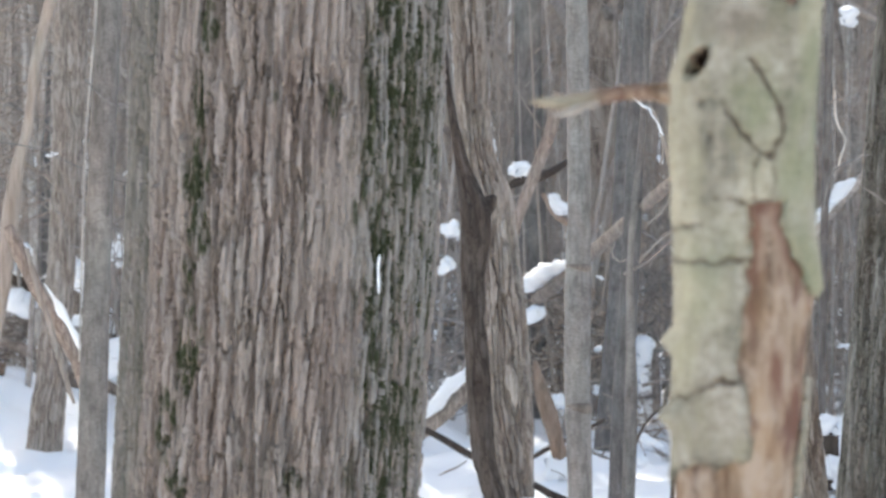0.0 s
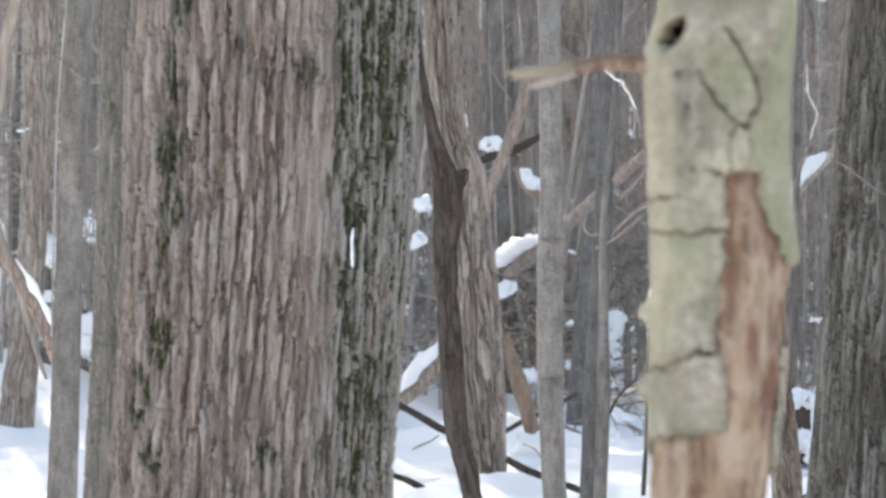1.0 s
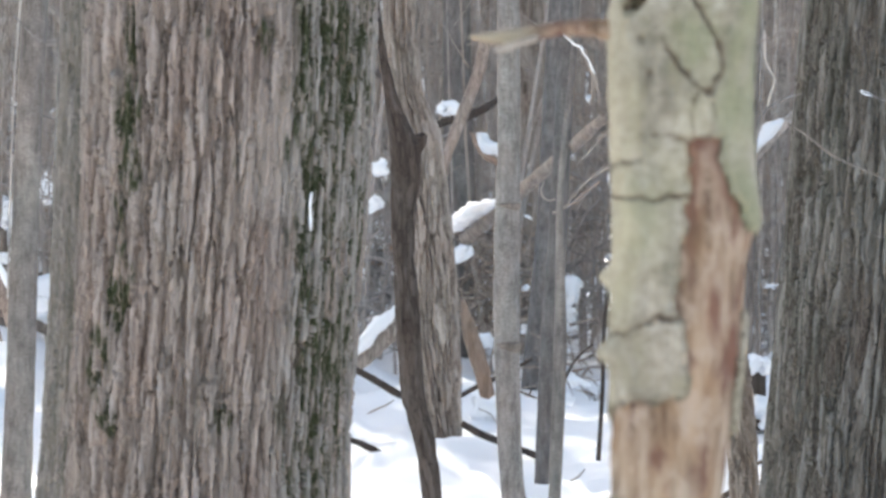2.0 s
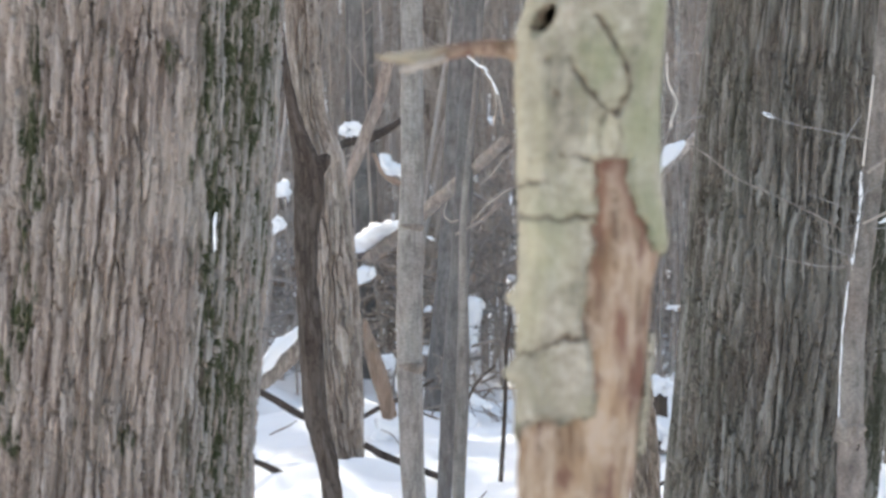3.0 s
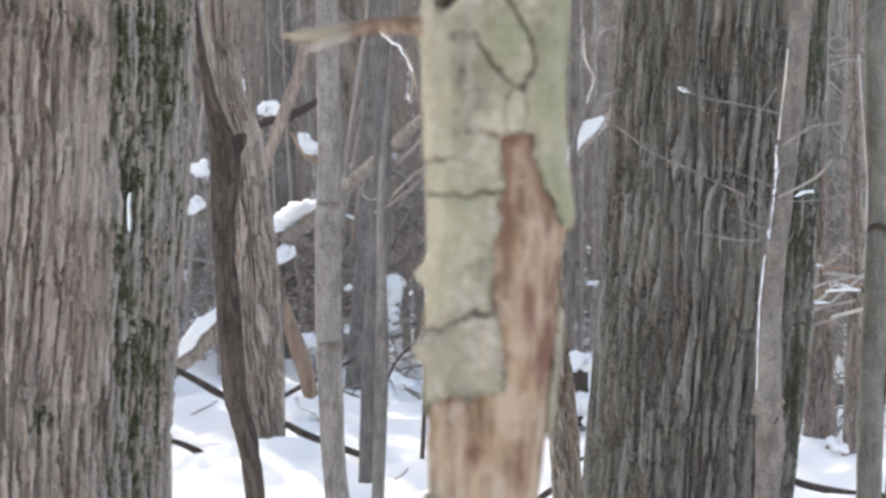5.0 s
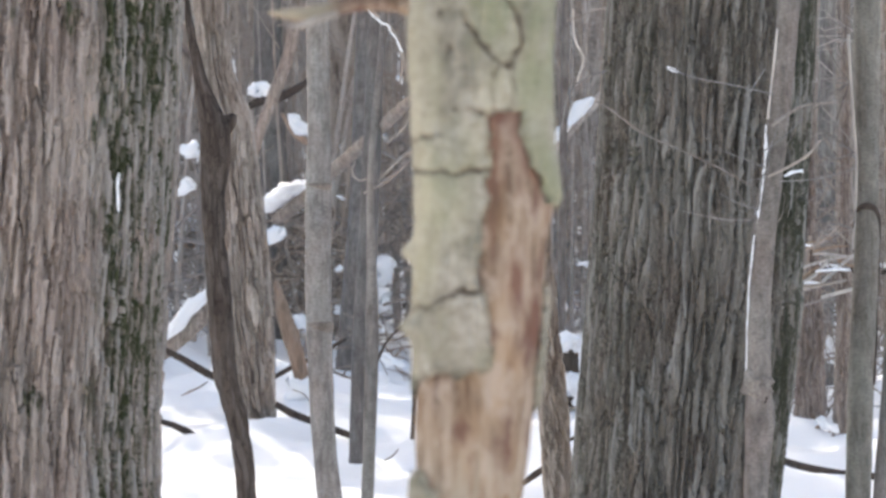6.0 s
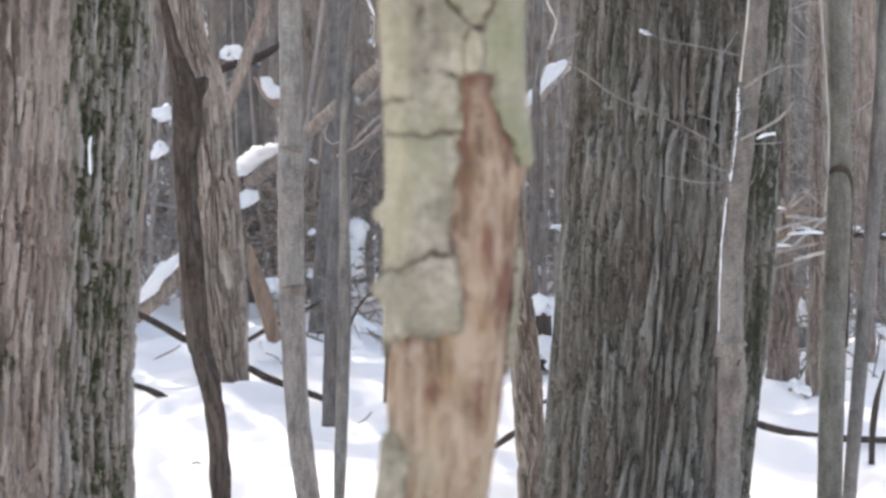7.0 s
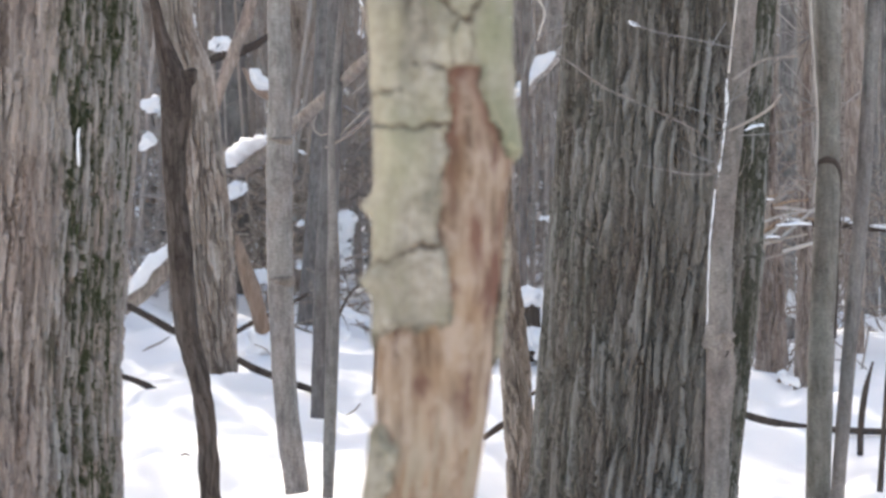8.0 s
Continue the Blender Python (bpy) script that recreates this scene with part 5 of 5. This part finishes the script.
twig([(1.110, 10.400, 1.603, 0.0041), (1.138, 10.400, 1.593, 0.0057), (1.195, 10.400, 1.572, 0.0041), (1.294, 10.400, 1.552, 0.0041), (1.425, 10.400, 1.521, 0.0033)], "long thin twig before dark bark", SMOOTH, on="dark_tree")
twig([(1.117, 10.400, 1.603, 0.0057), (1.136, 10.400, 1.594, 0.0073), (1.150, 10.400, 1.589, 0.0041)], "small bit of snow on a twig", SNOW, on="dark_tree")
twig([(1.862, 11.800, 1.718, 0.0083), (1.869, 11.800, 1.570, 0.0083), (1.877, 11.800, 1.440, 0.0083), (1.886, 11.800, 1.309, 0.0074), (1.881, 11.800, 1.142, 0.0074), (1.872, 11.800, 1.011, 0.0055)], "pale thin vine beside a tree", BLEACHED)
def stick_pile():
    """Pale broken sticks, some with snow on them, piled against the flaky trees."""
    rng = random.Random(61)
    for k in range(16):
        x, z, y = rng.uniform(2.22, 2.52), rng.uniform(0.60, 0.92), rng.uniform(15.7, 15.95)
        a, l, r = rng.gauss(0.45, 0.5), rng.uniform(0.12, 0.36), rng.uniform(0.005, 0.011)
        d = Vector((math.cos(a), rng.uniform(-0.15, 0.15), math.sin(a))) * l * 0.5
        p = Vector((x, y, z))
        bend = Vector((0, 0, rng.gauss(0, 0.014)))
        fallen("broken_stick", [(*(p - d), r), (*(p + bend), r * 0.9), (*(p + d), r * 0.5)], "pale broken stick caught in the brush", rng.choice((PALE, BLEACHED, TAN)), 9, 0.02, 150 + 2 * k, "branch", "broken sticks")
    for x, z, l in ((2.26, 0.865, 0.10), (2.40, 0.755, 0.16), (2.30, 0.70, 0.08)):
        snow_on([(x - l / 2, 15.72, z, 0.008), (x, 15.72, z + 0.006, 0.013), (x + l / 2, 15.72, z + 0.004, 0.007)], "thin line of snow on broken sticks", 176)


stick_pile()
twig([(2.028, 11.600, 1.475, 0.0045), (2.056, 11.600, 1.478, 0.0055), (2.139, 11.600, 1.470, 0.0045)])
twig([(0.266, 12.500, 1.861, 0.0088), (0.320, 12.500, 1.820, 0.0117), (0.373, 12.500, 1.774, 0.0127), (0.403, 12.500, 1.719, 0.0108), (0.418, 12.500, 1.656, 0.0088), (0.407, 12.500, 1.578, 0.0059)], "crooked pale bare winter twig", PALE)
twig([(1.210, 15.000, 1.899, 0.0059), (1.220, 15.000, 1.758, 0.0082), (1.253, 15.000, 1.693, 0.0082), (1.230, 15.000, 1.618, 0.0094), (1.221, 15.000, 1.575, 0.0070)], "crooked pale bare hanging vine", BLEACHED)
twig([(1.182, 15.000, 1.847, 0.0059), (1.257, 15.000, 1.875, 0.0082), (1.327, 15.000, 1.899, 0.0070), (1.393, 15.000, 1.871, 0.0047)], "crooked pale bare winter twig", PALE)
twig([(0.519, 15.000, 1.272, 0.0117), (0.448, 15.000, 1.209, 0.0141), (0.388, 15.000, 1.168, 0.0106), (0.329, 15.000, 1.140, 0.0082)], "crooked pale bare winter twig", PALE)
twig([(0.296, 15.000, 1.275, 0.0047), (0.281, 15.000, 1.221, 0.0070), (0.313, 15.000, 1.192, 0.0070), (0.346, 15.000, 1.201, 0.0047)], "crooked pale bare winter twig", PALE)
twig([(0.498, 15.000, 0.596, 0.0070), (0.427, 15.000, 0.531, 0.0094), (0.378, 15.000, 0.438, 0.0106), (0.353, 15.000, 0.320, 0.0094)], "dark thin branch beside the poles", DEAD)
twig([(0.600, 16.000, 0.760, 0.012), (0.587, 16.000, 0.673, 0.015), (0.573, 16.000, 0.321, 0.016), (0.550, 16.000, -0.060, 0.018)], "thin dark dead stem standing in snow", DEAD)
# bleached strip standing in for the sun's rim on the stem's left edge
twig([(-1.475, 11.950, 2.248, 0.0060), (-1.478, 11.950, 2.117, 0.0060), (-1.498, 11.950, 1.892, 0.0070), (-1.517, 11.950, 1.667, 0.0050), (-1.531, 11.950, 1.329, 0.0060), (-1.545, 11.950, 0.934, 0.0040)], "pale strip added as the sunlit rim of the stem", BLEACHED, on="grey_tree", name="pale_strip")
twig([(-1.466, 13.000, 2.353, 0.0090), (-1.472, 13.000, 2.170, 0.0090), (-1.487, 13.000, 1.782, 0.0080), (-1.506, 13.000, 1.394, 0.0090), (-1.516, 13.000, 1.210, 0.0060)], "thin grey stem close beside the massive tree", SMOOTH)
twig([(0.234, 9.500, 1.751, 0.0022), (0.243, 9.500, 1.739, 0.0040), (0.258, 9.500, 1.727, 0.0030), (0.266, 9.500, 1.718, 0.0042), (0.285, 9.500, 1.710, 0.0046), (0.292, 9.500, 1.692, 0.0032), (0.303, 9.500, 1.680, 0.0042), (0.311, 9.500, 1.660, 0.0046), (0.323, 9.500, 1.640, 0.0020)], "crooked twig coated in blown snow", SNOW)
twig([(0.320, 9.600, 1.652, 0.0045), (0.332, 9.600, 1.612, 0.0045), (0.338, 9.600, 1.562, 0.0038)], "crooked pale bare winter twig", PALE)
twig([(0.550, 14.500, 1.343, 0.0102), (0.488, 14.500, 1.305, 0.0102), (0.436, 14.500, 1.260, 0.0079), (0.379, 14.500, 1.197, 0.0045)], "crooked pale bare winter twig", PALE)
twig([(0.539, 14.500, 1.491, 0.0068), (0.471, 14.500, 1.400, 0.0079), (0.414, 14.500, 1.351, 0.0045)], "crooked pale bare winter twig", PALE)
twig([(-1.513, 11.900, 1.872, 0.0037), (-1.419, 11.900, 1.785, 0.0047), (-1.307, 11.900, 1.796, 0.0037)])
twig([(-1.880, 12.200, 1.672, 0.0038), (-1.726, 12.200, 1.648, 0.0048), (-1.553, 12.200, 1.574, 0.0038), (-1.408, 12.200, 1.525, 0.0038)])
twig([(0.699, 9.000, 1.427, 0.0028), (0.735, 9.000, 1.546, 0.0035), (0.791, 9.000, 1.574, 0.0042), (0.819, 9.000, 1.581, 0.0028)])


# ---- the wood behind ----
def far_trees():
    rng = random.Random(5)
    for k in range(170):
        y = 23 + 37 * rng.random() ** 1.2
        x = rng.uniform(-0.17, 0.19) * y * (1 if k < 130 else 3)
        r = rng.choice((0.03, 0.035, 0.045, 0.05, 0.06, 0.08, 0.1, 0.14))
        z = float(height(np.array(x), np.array(y)))
        lean = rng.gauss(0, 0.035)
        path = [(x, y, z - 0.2, r * 1.25), (x, y, z + 0.4, r), (x + lean * 3, y, z + 3, r * 0.9), (x + lean * 7 + rng.gauss(0, 0.2), y, z + 7, r * 0.7), (x + lean * 12, y, z + 12, r * 0.3)]
        mat, word = rng.choice(((FAR, "grey"), (FAR, "grey"), (FAR, "grey"), (ASH, "smooth grey"), (SNOWY, "snow-plastered grey"), (SNOWY, "snow-plastered grey"), (GNARL, "brownish"), (DARK, "dark")))
        t = tree("woodland_tree", path, "bare " + word + " tree of the winter wood", mat, ribs(0.04, r * 0.10, 8, k) if r > 0.09 else plain(r * 0.06, k), 20 if r > 0.09 else 12, 0.15, 12, 14, 0.8, k, stay=True)
        # white strips for stuck snow, also standing in for sunlit trunk rims
        if k % 3 and y < 45:
            c, _ = smooth_path(path, 0.1)
            soup, i = Soup(), 2
            while i < len(c) - 12 and c[i][2] < z + 4.5:
                n = rng.randint(3, 9)
                if rng.random() < 0.5:
                    side = rng.choice((-0.9, -0.9, -0.5, 0.8))
                    tube(soup, [(q[0] + side * q[3], q[1] - 0.5 * q[3], q[2], rng.uniform(0.007, 0.020)) for q in c[i:i + n]], 6, 0.05)
                i += n
            if soup.n:
                tagged(part("snow_strip", soup.mesh("snow_strip", SNOW), t, "blown snow and added sunlit rims along the trunk"), kind="stuff")


def stems(name, label, count, near, far, wide, thick, tall, material, seed, lean=0.05):
    rng = random.Random(seed)
    soup = Soup()
    for k in range(count):
        y = rng.uniform(near, far)
        x = rng.uniform(-wide, wide + 0.02) * y
        r = rng.uniform(*thick)
        z = float(height(np.array(x), np.array(y)))
        h = rng.uniform(*tall)
        l, m = rng.gauss(0, lean) * h, rng.gauss(0, lean) * h
        tube(soup, [(x, y, z - 0.2, r * 1.2), (x + l * 0.4 + rng.gauss(0, 0.04), y + m * 0.4, z + h * 0.35, r * 0.9), (x + l * 0.8, y + m * 0.8, z + h * 0.7, r * 0.6), (x + l, y + m, z + h, r * 0.2)], 5, h / 6, None, False)
        for i in range(3):
            f = rng.uniform(0.15, 0.8)
            b = Vector((x + l * f, y + m * f, z + h * f))
            e = b + Vector((rng.gauss(0, 0.3), rng.gauss(0, 0.3), rng.uniform(0, 0.5))) * min(1.6, h * 0.35)
            tube(soup, [(*b, r * 0.4), (*b.lerp(e, 0.5), r * 0.3), (*e, r * 0.1)], 4, 0.4, None, False)
    tagged(new(name, soup.mesh(name, material)), label, "woods", kind="stuff")


def snow_bits():
    """Small lumps of snow caught low in the undergrowth and on dead wood."""
    rng = random.Random(19)
    soup = Soup()
    n, m = 10, 7
    A, B = np.meshgrid(np.linspace(0, 2 * np.pi, n, endpoint=False), np.linspace(-np.pi / 2, np.pi / 2, m))
    for k in range(900):
        y = rng.uniform(21.5, 46)
        x = rng.uniform(-0.17, 0.19) * y
        up = rng.random() ** 2.2
        z = float(height(np.array(x), np.array(y))) + 1.9 * up
        w, h = rng.uniform(0.02, 0.12) / (1 + 4 * up), rng.uniform(0.02, 0.09) / (1 + 2.5 * up)
        q = 1 + 0.5 * waves(A * 2 / np.pi, B * 1.2 + 0.37 * k, 500, 4) + 0.3 * waves(A * 4 / np.pi, B * 2 + 0.61 * k, 501, 8)
        tilt = rng.uniform(-0.7, 0.7)
        px, pz = np.cos(A) * np.cos(B) * w * q, np.sin(B) * h * q
        soup.grid(np.stack([x + px, y + np.sin(A) * np.cos(B) * w * q, z + pz + tilt * px], -1))
    tagged(new("snow_bits", soup.mesh("snow_bits", SNOW)), "small bits of snow caught in undergrowth", "snow", kind="stuff")


def far_logs():
    rng = random.Random(12)
    for k in range(34):
        y = rng.uniform(21.5, 36)
        x = rng.uniform(-0.16, 0.18) * y
        z = float(height(np.array(x), np.array(y)))
        a, l, r = rng.uniform(-0.9, 0.9) + rng.choice((0, math.pi)), rng.uniform(0.8, 2.6), rng.uniform(0.03, 0.10)
        rise = rng.uniform(0, 0.55) * l
        p = Vector((x, y, z + r * 0.6))
        e = p + Vector((math.cos(a) * l, math.sin(a) * l * 0.6, rise))
        mid = p.lerp(e, 0.5) + Vector((0, 0, rng.gauss(0, 0.05)))
        fallen("fallen_log", [(*p, r), (*mid, r * 0.9), (*e, r * 0.6)], "fallen log half buried in snow", rng.choice((BROWN, GNARL, DEAD, TWIG)), 12, 0.08, 300 + k, group="fallen logs")
        up = Vector((0, -0.02, r * 0.85))
        if rng.random() < 0.8:
            s, f = rng.uniform(0, 0.25), rng.uniform(0.55, 1.0)
            q = [p.lerp(e, s) + up, p.lerp(e, (s + f) / 2) + up + (mid - p.lerp(e, 0.5)), p.lerp(e, f) + up]
            snow_on([(*q[0], r * 0.8), (*q[1], r * 1.0), (*q[2], r * 0.7)], "clean snow lying on a fallen log", 400 + 2 * k)


far_trees()
stems("far_woods", "dense grey leafless woods in the distance", 1500, 36, 115, 0.3, (0.025, 0.15), (6, 14), FAR, 8)
stems("undergrowth", "thin pale saplings and brush under the trees", 420, 22, 46, 0.18, (0.005, 0.016), (1.2, 5), PALE, 10, 0.12)
stems("undergrowth", "thin bare saplings and brush under the trees", 1100, 22, 50, 0.18, (0.006, 0.022), (1.2, 5), TWIG, 9, 0.12)
stems("undergrowth", "slim grey saplings before the far trees", 50, 21.5, 27, 0.18, (0.008, 0.028), (4, 8), FAR, 21, 0.03)
far_logs()
snow_bits()


def round_about():
    """Unseen woods on all sides, added so that their crowns shade the snow."""
    rng = random.Random(14)
    soup = Soup()
    made = 0
    while made < 620:
        x, y = rng.uniform(-60, 60), rng.uniform(-45, 75)
        if (abs(x) < 0.2 * y + 0.6 and y > 0) or math.hypot(x, y) < 2.5:
            continue
        made += 1
        r, h = rng.uniform(0.05, 0.22), rng.uniform(10, 16)
        z = float(height(np.array(x), np.array(y)))
        lx, ly = rng.gauss(0, 0.4), rng.gauss(0, 0.4)
        tube(soup, [(x, y, z - 0.2, r * 1.2), (x + lx * 0.4, y + ly * 0.4, z + h * 0.4, r * 0.8), (x + lx, y + ly, z + h, r * 0.15)], 7, h / 6, None, False)
        for i in range(15):
            f, a = rng.uniform(0.3, 0.95), rng.uniform(0, 2 * math.pi)
            q = Vector((x + lx * f, y + ly * f, z + h * f))
            e = q + Vector((math.cos(a), math.sin(a), rng.uniform(0.3, 1.1))) * rng.uniform(0.8, 2.6)
            tube(soup, [(*q, r * 0.3), (*q.lerp(e, 0.5), r * 0.2), (*e, r * 0.06)], 4, 0.8, None, False)
            for g in range(2):
                s = q.lerp(e, rng.uniform(0.3, 0.9))
                d = s + Vector((rng.gauss(0, 0.5), rng.gauss(0, 0.5), rng.uniform(0, 0.8)))
                tube(soup, [(*s, r * 0.12), (*d, r * 0.04)], 3, 0.8, None, False)
    tagged(new("surrounding_woods", soup.mesh("surrounding_woods", FAR)), "unseen leafless woods added all around to shade the snow", "woods", kind="stuff")


round_about()
